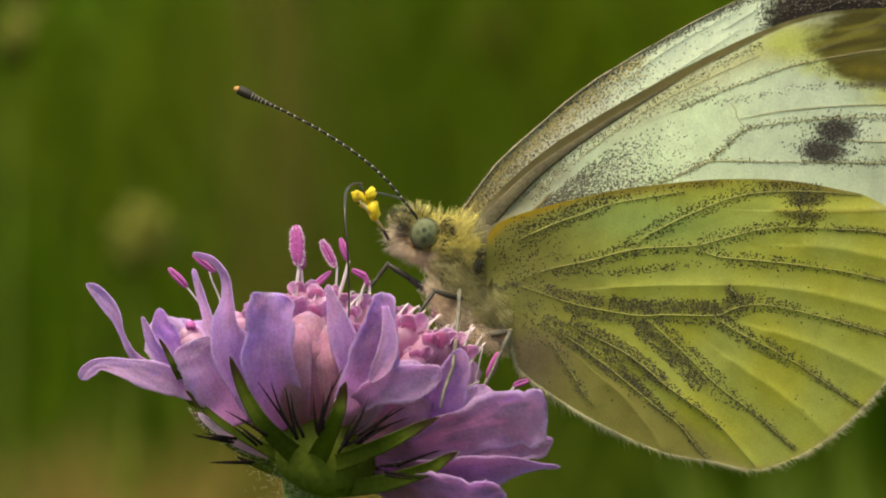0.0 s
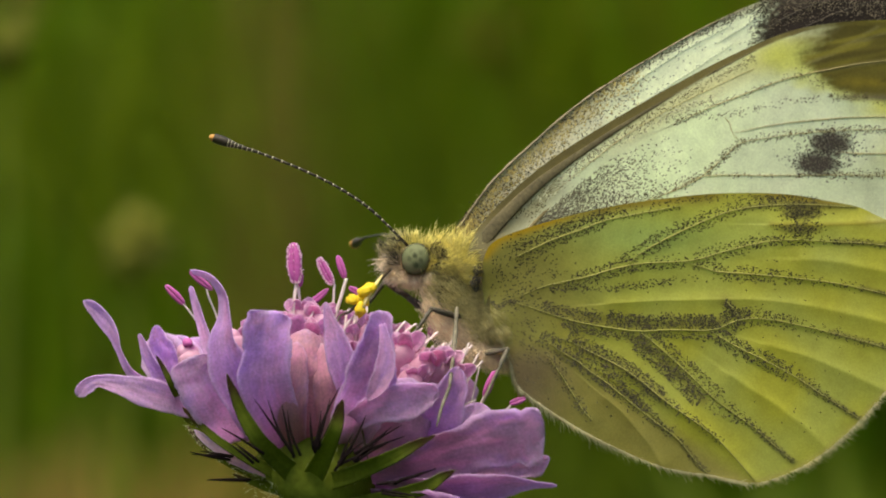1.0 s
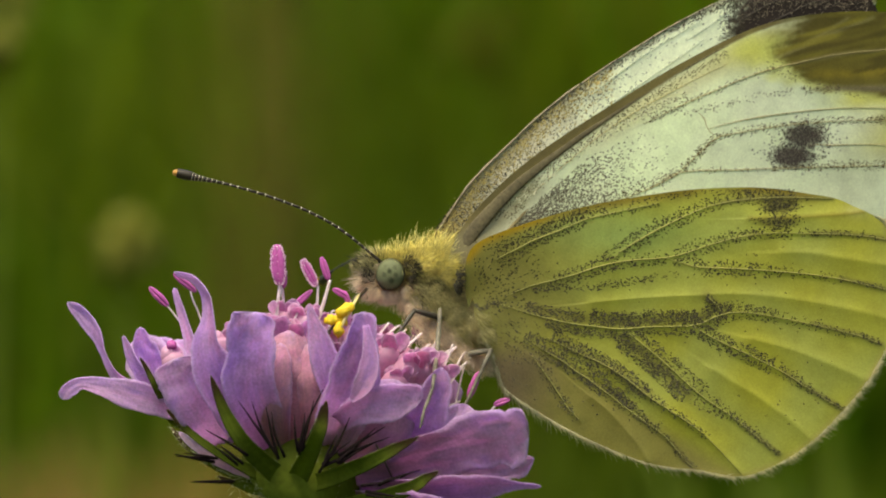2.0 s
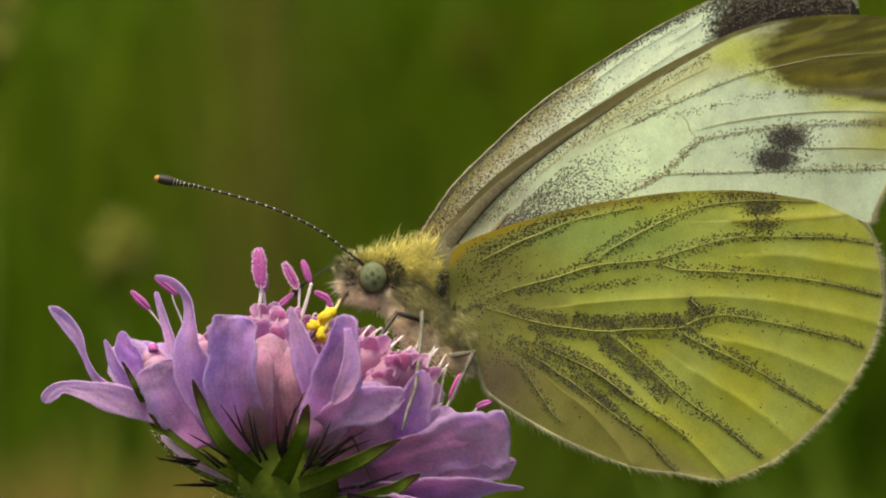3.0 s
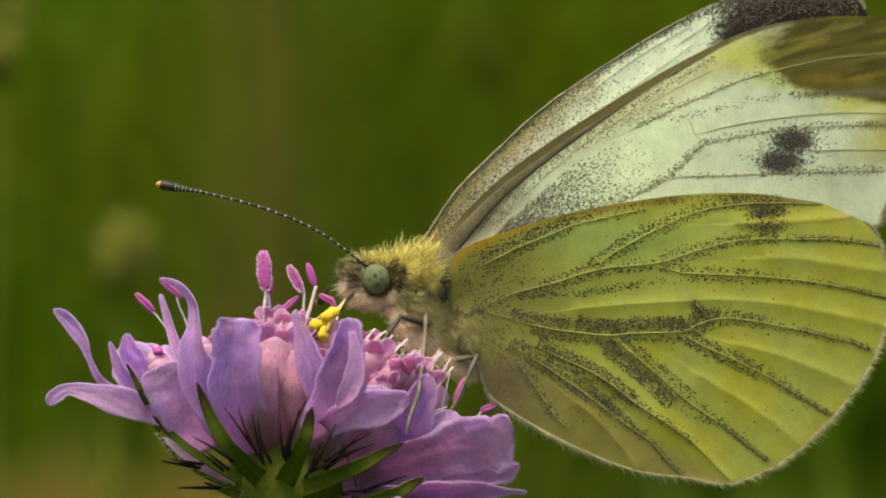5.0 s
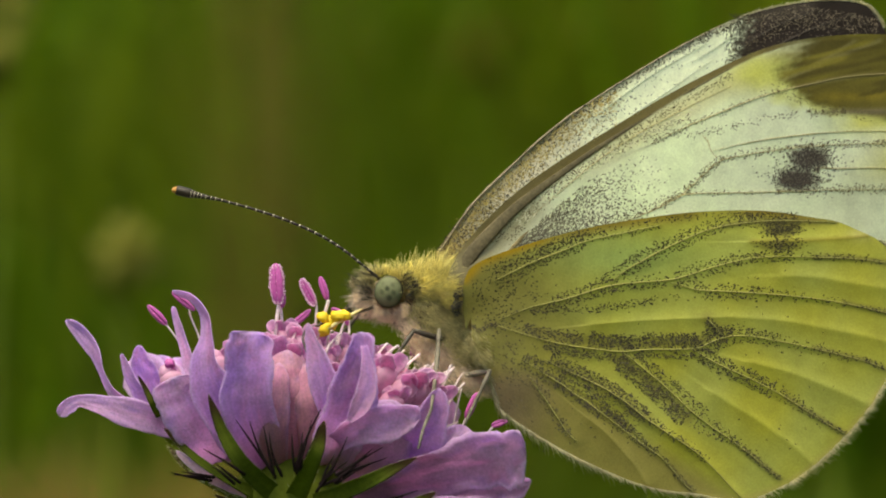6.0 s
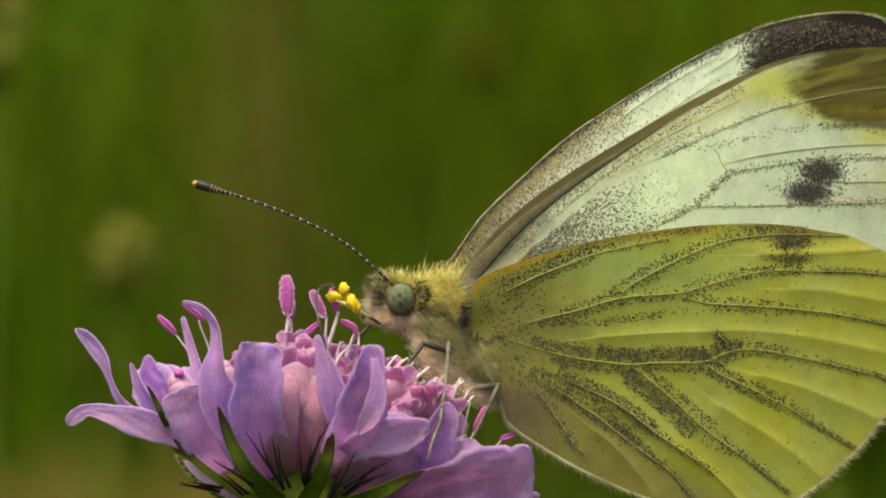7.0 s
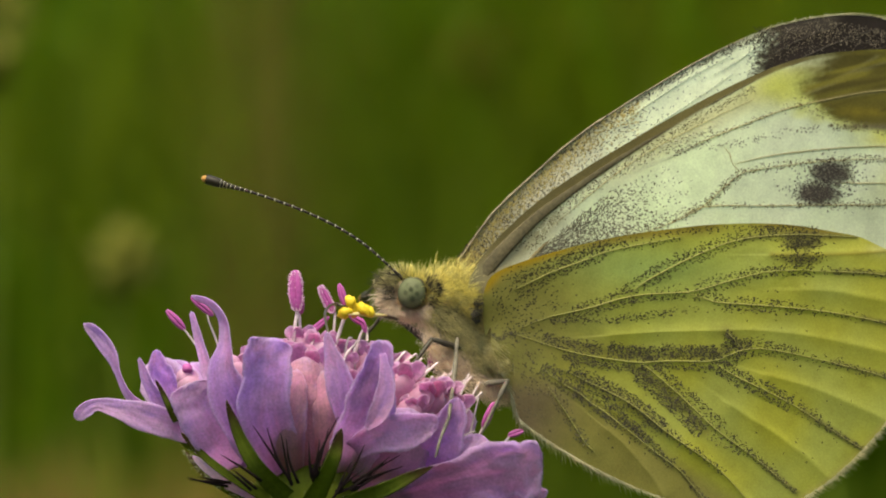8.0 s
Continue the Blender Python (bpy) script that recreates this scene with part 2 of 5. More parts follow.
def grass(name, label, count, x_half, y0, y1, h0, h1, width, material, seed, x_mid=0.0, slant=0.25):
    """A stand of bent blades, too many to count."""
    rnd = random.Random(seed)
    verts, faces = [], []
    for _ in range(count):
        y = y0 + (y1 - y0) * rnd.random()
        x = x_mid + rnd.uniform(-1, 1) * x_half * (0.35 + 0.65 * (y - y0 + 0.3) / (y1 - y0 + 0.3))
        h, w = rnd.uniform(h0, h1), width * rnd.uniform(0.5, 1.3)
        ang, lean, bend = rnd.uniform(0, 6.28), rnd.uniform(0, slant), rnd.uniform(0, slant)
        cx, sx = math.cos(ang), math.sin(ang)
        face = rnd.uniform(-0.9, 0.9)
        o = len(verts)
        for j in range(5):
            f = j / 4
            ww = w * (1 - f ** 2.2) + 0.0003
            reach = h * (lean * f + bend * f * f)
            px, py, pz = x + cx * reach, y + sx * reach, h * f * (1 - 0.18 * bend * f) - 0.03
            verts.append((px - ww * math.cos(face), py - ww * math.sin(face), pz))
            verts.append((px, py + ww * 0.25, pz))
            verts.append((px + ww * math.cos(face), py + ww * math.sin(face), pz))
        for j in range(4):
            a = o + j * 3
            faces.append((a, a + 1, a + 4, a + 3))
            faces.append((a + 1, a + 2, a + 5, a + 4))
    ob = part(name, (verts, faces), material, None, label)
    return tagged(ob, category="grass", kind="stuff")


def seed_head(name, u, v, depth, size, tall, material, label):
    """A round seed head on its own stem, far behind the flower: unit place seen on the plate, metres behind."""
    k = 1 + depth / DIST
    x, z = (u - 784) * G * k, HIGH + (441 - v) * G * k
    ob = thing(name, (x, depth, 0), label, "seed head")
    n = 10
    verts, faces = [], []
    for i in range(n):
        f = i / (n - 1)
        px, pz, r = x + 0.012 * math.sin(f * 2.2 + u), -0.02 + (z + 0.02) * f, 0.0012 * (1.2 - 0.5 * f)
        px += (x - (x + 0.012 * math.sin(2.2 + u))) * f
        for s in range(6):
            verts.append((px + r * math.cos(s * 1.047), depth + r * math.sin(s * 1.047), pz))
    for i in range(n - 1):
        for s in range(6):
            s2 = (s + 1) % 6
            faces.append((i * 6 + s, i * 6 + s2, i * 6 + 6 + s2, i * 6 + 6 + s))
    part("stalk", (verts, faces), M_GREENISH, ob)
    pieces, rnd = [], random.Random(int(u))
    for _ in range(80):
        w = Vector((rnd.gauss(0, 1), rnd.gauss(0, 1), rnd.gauss(0, 1) * tall)).normalized()
        w = Vector((w.x, w.y, w.z * tall))
        pieces.append(hair(Vector((x, depth, z)) + w * size * 0.2, w, size * rnd.uniform(0.7, 1.0), size * 0.11, Vector((0, 0, -0.1))))
    tagged(part("seed_tuft", joined(pieces), material, ob), kind="stuff")
    return ob


M_GRASS_A = mat("grass_green", (0.120, 0.222, 0.008), 0.6, 0.35, 30, 0.2, 0.0, island=0.18, depth=1e-4, other=(0.160, 0.210, 0.010), spread=3.2)
M_GRASS_B = mat("grass_dark", (0.108, 0.200, 0.006), 0.6, 0.35, 30, 0.25, 0.0, island=0.18, depth=1e-4, other=(0.158, 0.178, 0.009), spread=2.2)
M_GRASS_L = mat("grass_light", (0.150, 0.205, 0.010), 0.6, 0.35, 30, 0.2, 0.0, island=0.3, depth=1e-4)
M_DRY = mat("grass_dry", (0.128, 0.112, 0.010), 0.7, 0.2, 60, 0.3, 0.0, island=0.35, depth=1e-4)
M_RUST = mat("grass_rust", (0.22, 0.138, 0.028), 0.7, 0.2, 60, 0.3, 0.0, island=0.35, depth=1e-4)
M_PALE = mat("seed_pale", (0.205, 0.205, 0.026), 0.7, 0.3, 200, 0.3, 0.0, island=0.3, depth=1e-4)
M_GREENISH = mat("seed_green", (0.145, 0.185, 0.010), 0.7, 0.25, 200, 0.3, 0.0, island=0.3, depth=1e-4)
M_DRIED = mat("dried_head", (0.185, 0.120, 0.012), 0.7, 0.3, 200, 0.3, 0.0, island=0.3, depth=1e-4)
M_LEAFY = mat("far_leaves", (0.085, 0.14, 0.010), 0.7, 0.15, 3, 0.5, 0.3, depth=0.05)

meadow_ground()
grass("meadow_grass", "tall green meadow grass out of focus", 20000, 1.5, 3.0, 6.2, 0.55, 1.15, 0.0050, M_GRASS_A, 3, slant=0.5)
grass("shaded_grass", "dense olive green grass deeper in the meadow", 16000, 2.6, 5.0, 9.5, 0.80, 1.40, 0.0085, M_GRASS_B, 5, slant=0.5)
grass("dry_grass", "brown dry grass stems standing among green blades", 170, 0.05, 2.6, 3.6, 0.60, 0.98, 0.0008, M_DRY, 7, x_mid=-0.125, slant=0.06)
grass("withered_grass", "reddish brown withered grass low in the meadow", 650, 0.14, 1.9, 2.6, 0.24, 0.35, 0.003, M_RUST, 9, x_mid=-0.20, slant=0.3)
grass("withered_grass", "brown withered grass tops above the green", 500, 0.12, 5.6, 6.6, 1.0, 1.3, 0.0035, M_DRY, 11, x_mid=0.0, slant=0.15)
grass("withered_grass", "brown withered grass tops above the green", 500, 0.2, 6.4, 7.4, 1.05, 1.35, 0.0035, M_RUST, 12, x_mid=0.36, slant=0.15)
grass("meadow_grass", "tall green meadow grass out of focus", 8000, 2.4, 1.5, 9.5, 0.45, 1.05, 0.006, M_GRASS_A, 21, x_mid=-4.6, slant=0.5)
grass("meadow_grass", "tall green meadow grass out of focus", 8000, 2.4, 1.5, 9.5, 0.45, 1.05, 0.006, M_GRASS_A, 22, x_mid=4.6, slant=0.5)
grass("meadow_grass", "tall green meadow grass out of focus", 9000, 6.0, -9.0, -2.2, 0.35, 0.9, 0.006, M_GRASS_A, 23, slant=0.5)
grass("low_grass", "short green grass round the flower", 20000, 4.5, -2.8, 3.2, 0.06, 0.27, 0.0035, M_GRASS_A, 15, slant=0.7)
grass("sunlit_grass", "lighter green grass standing in the open", 320, 0.26, 2.6, 3.6, 0.26, 0.44, 0.0045, M_GRASS_L, 17, x_mid=-0.30, slant=0.4)
grass("meadow_grass", "tall green meadow grass out of focus", 620, 0.14, 2.8, 3.4, 0.46, 0.64, 0.0042, M_GRASS_L, 24, x_mid=-0.05, slant=0.3)
grass("sunlit_grass", "lighter green grass standing in the open", 420, 0.20, 2.6, 3.6, 0.22, 0.36, 0.0045, M_GRASS_L, 18, x_mid=0.27, slant=0.4)
seed_head("seed_head", 205, 452, 0.85, 0.0095, 1.3, M_PALE, "pale yellowish seed head on a thin dry stalk")
seed_head("seed_head", -20, 40, 0.9, 0.012, 2.6, M_PALE, "tall pale seed head on a dry stalk")
seed_head("seed_head", 830, 95, 2.9, 0.030, 1.0, M_DRIED, "brown dried flower head far behind in the grass")
seed_head("seed_head", 960, 40, 3.1, 0.030, 0.8, M_DRIED, "brown dried flower head far behind in the grass")


def far_hedge():
    verts, faces, n, rows = [], [], 96, 7
    for i in range(n):
        a = 2 * math.pi * i / n
        for k in range(rows):
            f = k / (rows - 1)
            r = 70 + 9 * noise.noise(Vector((math.cos(a) * 6, math.sin(a) * 6, f * 2))) - 7 * f * f
            z = f * (8 + 4 * noise.noise(Vector((math.cos(a) * 9, math.sin(a) * 9, 5))))
            verts.append((r * math.cos(a), r * math.sin(a), z - 0.4))
    for i in range(n):
        for k in range(rows - 1):
            j = (i + 1) % n
            faces.append((i * rows + k, j * rows + k, j * rows + k + 1, i * rows + k + 1))
    ob = part("backdrop", (verts, faces), M_LEAFY, None, "distant dark green hedge round the meadow")
    tagged(ob, category="hedge", kind="structure")


far_hedge()

# ---- the butterfly ----
OF, OB, OH = P(470, 870, 0), P(775, 518, 1.8), P(695, 490, 1.8)
butterfly = thing("butterfly", OB, "pale yellow butterfly with closed dark-veined wings on a flower", "butterfly")


def near_lines(pts, lines):
    """Distance of each point (n, 2) to the nearest of the polylines, and how far along it that is (0 to 1)."""
    best, along = np.full(len(pts), 1e9), np.zeros(len(pts))
    for ln in lines:
        ln = np.asarray(ln, dtype=float)
        m = len(ln) - 1
        for i in range(m):
            a, b = ln[i], ln[i + 1]
            ab = b - a
            f = np.clip(((pts - a) @ ab) / (ab @ ab), 0, 1)
            d = np.linalg.norm(pts - a - f[:, None] * ab, axis=1)
            hit = d < best
            best[hit], along[hit] = d[hit], ((i + f) / m)[hit]
    return best, along


def near_folds(pts, lines):
    """Distance of each point to the nearest of the lines, and whether it lies below it."""
    best, below = np.full(len(pts), 1e9), np.zeros(len(pts), dtype=bool)
    for ln in lines:
        for a, b in zip(ln, ln[1:]):
            ab, ap = b - a, pts - a
            f = np.clip((ap @ ab) / (ab @ ab), 0, 1)
            d = np.linalg.norm(ap - f[:, None] * ab, axis=1)
            hit = d < best
            best[hit], below[hit] = d[hit], (ab[0] * ap[:, 1] - ab[1] * ap[:, 0] > 0)[hit]
    return best, below


def mixc(a, b, f):
    f = np.clip(f, 0, 1)[:, None]
    return a * (1 - f) + b * f


def smooth(x, lo, hi):
    f = np.clip((x - lo) / (hi - lo), 0, 1)
    return f * f * (3 - 2 * f)


def blotch(pts, scale, seed):
    return np.array([noise.noise(Vector((p[0] / scale, p[1] / scale, seed))) for p in pts])


SLOPE = math.tan(radians(12)) * G * 1000     # the closed wings lead a little away


class Wing:
    """A wing membrane: an outline round a root, pleated along its veins and folds."""

    def __init__(self, root, outline, veins, folds, lift, rays=340, rings=120, relief=1.0):
        self.relief = relief
        self.root = np.array(root, dtype=float)
        self.veins = [spline(v, 22) for v in veins]
        self.folds = [spline(v, 18) for v in folds]
        self.lift = lift
        loop = spline(outline, 320)
        rel = loop - self.root
        ang = np.unwrap(np.arctan2(-rel[:, 1], rel[:, 0]))
        flipped = ang[-1] < ang[0]
        if flipped:
            ang, rel, loop = ang[::-1], rel[::-1], loop[::-1]
        self.edge = loop[::-1] if flipped else loop
        arc = np.concatenate([[0], np.cumsum(np.linalg.norm(np.diff(loop, axis=0), axis=1))])
        th = np.linspace(0, arc[-1], rays)
        ex, ey = np.interp(th, arc, rel[:, 0]), np.interp(th, arc, rel[:, 1])
        f = np.linspace(0.0, 1, rings) ** 0.8
        self.pts = np.stack([self.root[0] + ex[:, None] * f, self.root[1] + ey[:, None] * f], axis=2).reshape(-1, 2)
        self.rays, self.rings = rays, rings

    def height(self, pts):
        """Millimetres by which the membrane stands behind its plane."""
        dv, _ = near_lines(pts, self.veins)
        h = self.relief * (0.05 * (1 - np.exp(-(dv / 34.0) ** 2)) - 0.03 * np.exp(-(dv / 7.0) ** 2))
        if self.folds:
            df, below = near_folds(pts, self.folds)
            h += -0.21 * self.relief * np.exp(-df / np.where(below, 24.0, 13.0))
        r = np.linalg.norm(pts - self.root, axis=1)
        h += 0.10 * blotch(pts, 130, 3.0) * smooth(r, 60, 300)
        return h + self.lift(pts, r) + SLOPE * (pts[:, 0] - 775)

    def build(self, name, colour, label):
        h = self.height(self.pts)
        verts = [P(p[0], p[1], d) for p, d in zip(self.pts, h)]
        faces = []
        for i in range(self.rays - 1):
            for k in range(self.rings - 1):
                a = i * self.rings + k
                faces.append((a, a + 1, a + self.rings + 1, a + self.rings))
        self.ob = part(name, (verts, faces), M_WING, butterfly, label, pigment=colour(self.pts))
        return self.ob

    def add_veins(self, radius=2.0, material=None, only=None):
        for i, v in enumerate(self.veins):
            if only is not None and i not in only:
                continue
            h = self.height(v)
            rows = [(p[0], p[1], d - 0.02, radius * min(1.0, 0.25 + k / 7) * (1 - 0.6 * k / len(v))) for k, (p, d) in enumerate(zip(v, h))]
            part("vein", tube(rows, 26, 5), material or M_VEIN, self.ob)

    def flecks(self, pts, size, name="dark_dusting", label="", rnd=None, push=-0.02, material=None):
        rnd = rnd or random.Random(4)
        h = self.height(pts)
        verts, faces = [], []
        for p, d in zip(pts, h):
            way = p - self.root
            a = math.atan2(way[1], way[0]) + rnd.gauss(0, 0.5)
            l, w = size * rnd.uniform(0.55, 1.25), size * rnd.uniform(0.4, 0.9)
            ca, sa = math.cos(a), math.sin(a)
            o = len(verts)
            for x, y, e in ((-l, -w * 0.7, 0), (l, -w, -0.02), (l, w, -0.02), (-l, w * 0.7, 0)):
                verts.append(P(p[0] + ca * x - sa * y, p[1] + sa * x + ca * y, d + push + e))
            faces.append((o, o + 1, o + 2, o + 3))
        ob = part(name, (verts, faces), material or M_FLECK, self.ob, label)
        return tagged(ob, kind="stuff")

    def fringe(self, lo, hi, length, count, seed=2):
        """Fine hairs along a stretch of the outline, given as shares of it."""
        rnd = random.Random(seed)
        seg = self.edge[int(lo * 319):int(hi * 319) + 1]
        idx = [rnd.uniform(0, len(seg) - 1.01) for _ in range(count)]
        pts = np.array([seg[int(i)] * (1 - i % 1) + seg[int(i) + 1] * (i % 1) for i in idx])
        h = self.height(pts)
        pieces = []
        for p, d in zip(pts, h):
            w = (p - self.root) / np.linalg.norm(p - self.root)
            way = Vector((w[0] + rnd.gauss(0, 0.22), rnd.gauss(0, 0.2), -w[1] + rnd.gauss(0, 0.22)))
            pieces.append(hair(P(p[0] - w[0] * 3, p[1] - w[1] * 3, d), way, length * G * rnd.uniform(0.5, 1.2), 0.65 * G, Vector((0, 0, -0.1))))
        part("fringe", joined(pieces), M_FRINGE, self.ob, "fine whitish hair fringe")


def strewn(line, count, spread, rnd, lo=0.0, hi=1.0, side=0.0, power=1.0):
    """Points scattered beside a line, thinning out from lo to hi along it."""
    ln = spline(line, 60)
    res = []
    for _ in range(count):
        f = lo + (hi - lo) * rnd.random() ** power
        i = min(int(f * 59), 58)
        p = ln[i] + (ln[i + 1] - ln[i]) * (f * 59 - i)
        t = ln[i + 1] - ln[i]
        t = t / (np.linalg.norm(t) + 1e-9)
        s = rnd.gauss(side, 1) * spread
        res.append(p + np.array([-t[1], t[0]]) * s)
    return res


# hind wing, underside
H_ROOT = (800, 540)
H_OUT = [(792, 560), (786, 520), (790, 470), (815, 440), (900, 408), (1000, 380), (1100, 362), (1200, 350), (1310, 348), (1400, 360), (1440, 367), (1475, 382), (1505, 396),
         (1530, 415), (1546, 455), (1554, 500), (1556, 545), (1546, 595), (1528, 640), (1494, 697), (1450, 750), (1400, 798), (1345, 835), (1275, 860), (1200, 849), (1150, 844), (1090, 830), (1000, 792),
         (940, 760), (885, 726), (852, 698), (838, 660), (822, 618), (804, 580)]
HV = [
    [(840, 474), (880, 454), (910, 439), (960, 420), (1000, 403), (1060, 389), (1130, 374)],
    [(1040, 481), (1065, 458), (1110, 431), (1150, 410), (1200, 387), (1240, 375), (1290, 368), (1350, 365), (1436, 368)],
    [(850, 543), (900, 521), (930, 514), (980, 501), (1000, 494), (1040, 482), (1080, 476), (1135, 472), (1165, 467), (1200, 455), (1240, 443), (1280, 433), (1330, 428), (1400, 430), (1450, 430), (1500, 435), (1538, 442)],
    [(1137, 472), (1165, 479), (1190, 487), (1210, 489), (1260, 491), (1310, 494), (1350, 497), (1400, 502), (1450, 510), (1500, 521), (1553, 534)],
    [(845, 552), (880, 563), (920, 575), (960, 585), (1000, 591), (1050, 597), (1080, 597), (1100, 594), (1150, 593), (1195, 592), (1215, 582), (1240, 572), (1270, 568), (1310, 572), (1350, 580), (1400, 590), (1450, 602), (1490, 612), (1522, 626)],
    [(1213, 539), (1227, 552), (1241, 569)],
    [(1190, 593), (1210, 606), (1240, 622), (1280, 640), (1310, 655), (1350, 676), (1400, 708), (1453, 741)],
    [(1060, 598), (1075, 605), (1100, 625), (1130, 650), (1160, 677), (1190, 705), (1220, 728), (1250, 748), (1280, 770), (1310, 795), (1341, 820)],
    [(930, 612), (960, 627), (1010, 650), (1043, 667), (1077, 690), (1110, 717), (1160, 750), (1182, 765), (1207, 784), (1235, 812), (1274, 855)],
    [(890, 612), (930, 638), (960, 655), (980, 671), (1003, 685), (1030, 706), (1060, 729), (1090, 752), (1130, 780), (1150, 800), (1175, 830), (1193, 846)],
    [(905, 645), (930, 680), (950, 710), (970, 740), (987, 757)],
]
# pleats: a sharp crest, steep on its lower side
HF = [[(1010, 550), (1100, 542), (1210, 537), (1260, 535), (1343, 541), (1410, 552), (1460, 562), (1510, 573), (1550, 584)], [(1293, 615), (1360, 633), (1410, 652), (1447, 667), (1493, 688)],
      [(1227, 670), (1260, 692), (1300, 715), (1333, 740), (1360, 758), (1393, 790)], [(1345, 462), (1400, 464), (1450, 472), (1500, 480), (1546, 487)],
      [(1010, 718), (1040, 743), (1067, 773), (1090, 800), (1108, 830)], [(1290, 402), (1380, 400), (1450, 396), (1492, 391)], HV[8][3:]]


def hind_lift(pts, r):
    # the inner margin wraps outward round the abdomen
    belly = np.exp(-((pts[:, 0] - 860) / 110) ** 2 - ((pts[:, 1] - 640) / 80) ** 2)
    return -0.85 - 0.0002 * r - 0.35 * belly + 0.2 * smooth(-r, -60, 0)


def hind_colour(pts):
    x, y = pts[:, 0], pts[:, 1]
    r = np.linalg.norm(pts - np.array(H_ROOT), axis=1)
    c = np.tile(np.array([0.385, 0.368, 0.048]), (len(pts), 1))
    n = blotch(pts, 90, 1.0)
    c = mixc(c, np.array([0.375, 0.382, 0.082]), 0.5 + 1.2 * n)
    # greener cells near the leading edge
    c = mixc(c, np.array([0.290, 0.360, 0.105]), np.exp(-((x - 1060) / 190) ** 2 - ((y - 430) / 52) ** 2) * 0.95)
    c = mixc(c, np.array([0.300, 0.340, 0.075]), np.exp(-((x - 1000) / 190) ** 2 - ((y - 520) / 40) ** 2) * 0.6)
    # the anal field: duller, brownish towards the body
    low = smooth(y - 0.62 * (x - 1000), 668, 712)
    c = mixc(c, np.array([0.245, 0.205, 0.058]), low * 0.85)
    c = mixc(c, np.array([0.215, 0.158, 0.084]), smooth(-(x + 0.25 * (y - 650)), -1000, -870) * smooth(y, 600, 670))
    # the root: dusky olive scales, deepened by shade put into the colour
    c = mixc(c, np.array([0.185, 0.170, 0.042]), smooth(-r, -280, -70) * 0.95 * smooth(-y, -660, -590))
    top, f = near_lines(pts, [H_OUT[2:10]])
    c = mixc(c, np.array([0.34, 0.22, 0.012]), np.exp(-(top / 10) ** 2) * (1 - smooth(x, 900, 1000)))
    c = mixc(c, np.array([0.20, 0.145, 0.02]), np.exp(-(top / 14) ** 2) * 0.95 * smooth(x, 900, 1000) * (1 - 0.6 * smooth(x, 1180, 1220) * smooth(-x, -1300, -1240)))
    far_end = smooth(x, 1370, 1450) * smooth(-y, -440, -390)
    c = mixc(c, np.array([0.46, 0.43, 0.075]), far_end * 0.7)
    c = mixc(c, np.array([0.50, 0.47, 0.17]), np.exp(-((x - 1480) / 22) ** 2 - ((y - 388) / 12) ** 2) * 0.8)
    crease, _ = near_lines(pts, [HF[5]])
    c = mixc(c, np.array([0.22, 0.17, 0.02]), np.exp(-(crease / 4.0) ** 2) * 0.6)
    # dark patch put into the colour: the forewing spot showing through from behind
    m = 6 * blotch(pts, 12, 8.0)
    spot = smooth(-np.hypot((x - 1342 + m) / 36, (y - 377 + m) / 18), -1.25, -0.6) + 0.8 * smooth(-np.hypot((x - 1338 + m) / 40, (y - 409) / 10), -1.25, -0.6)
    c = mixc(c, np.array([0.115, 0.095, 0.03]), np.minimum(spot, 1) * 0.75)
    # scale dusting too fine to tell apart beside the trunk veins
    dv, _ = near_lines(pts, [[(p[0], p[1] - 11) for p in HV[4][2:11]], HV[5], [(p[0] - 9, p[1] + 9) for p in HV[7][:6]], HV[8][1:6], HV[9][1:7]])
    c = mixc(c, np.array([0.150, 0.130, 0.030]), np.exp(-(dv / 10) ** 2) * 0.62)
    dv, _ = near_lines(pts, [HV[4][-4:], HV[3][-3:], HV[6][-3:], HV[7][-3:], HV[2][-4:], HV[9][-3:], HV[1][-4:]])
    c = mixc(c, np.array([0.125, 0.100, 0.045]), np.exp(-(dv / 4.5) ** 2) * 0.75)
    edge, _ = near_lines(pts, [H_OUT[13:30]])
    c = mixc(c, np.array([0.42, 0.35, 0.11]), np.exp(-(edge / 7) ** 2) * 0.6 * smooth(x, 1100, 1200))
    return c


hind = Wing(H_ROOT, H_OUT, HV, HF, hind_lift, 520, 150, relief=0.7)
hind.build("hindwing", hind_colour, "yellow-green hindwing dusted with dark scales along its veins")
hind.add_veins(1.5)
R = random.Random(11)


def band(line, x0, x1, start, end, per, soft=1.5):
    """Scales strewn in a band beside a line, from x0 to x1; start, end: the two offsets below it at both ends; per: scales for each square unit."""
    ln = spline(line, 120)
    ln = ln[(ln[:, 0] >= x0) & (ln[:, 0] <= x1)]
    step = np.linalg.norm(np.diff(ln, axis=0), axis=1)
    total = step.sum()
    wide = (abs(start[1] - start[0]) + abs(end[1] - end[0])) / 2
    arc = np.concatenate([[0], np.cumsum(step)])
    res = []
    for _ in range(int(total * wide * per * 1.9)):
        a = R.uniform(0, total)
        p = np.array([np.interp(a, arc, ln[:, 0]), np.interp(a, arc, ln[:, 1])])
        q = np.array([np.interp(a + 1, arc, ln[:, 0]), np.interp(a + 1, arc, ln[:, 1])]) - np.array([np.interp(a - 1, arc, ln[:, 0]), np.interp(a - 1, arc, ln[:, 1])])
        q = q / (np.linalg.norm(q) + 1e-9)
        f = a / total
        lo, hi = start[0] + (end[0] - start[0]) * f, start[1] + (end[1] - start[1]) * f
        s = (lo + (hi - lo) * R.random()) * 1.12 + R.gauss(0, soft * 1.5)
        res.append(p + np.array([-q[1], q[0]]) * s)
    return res


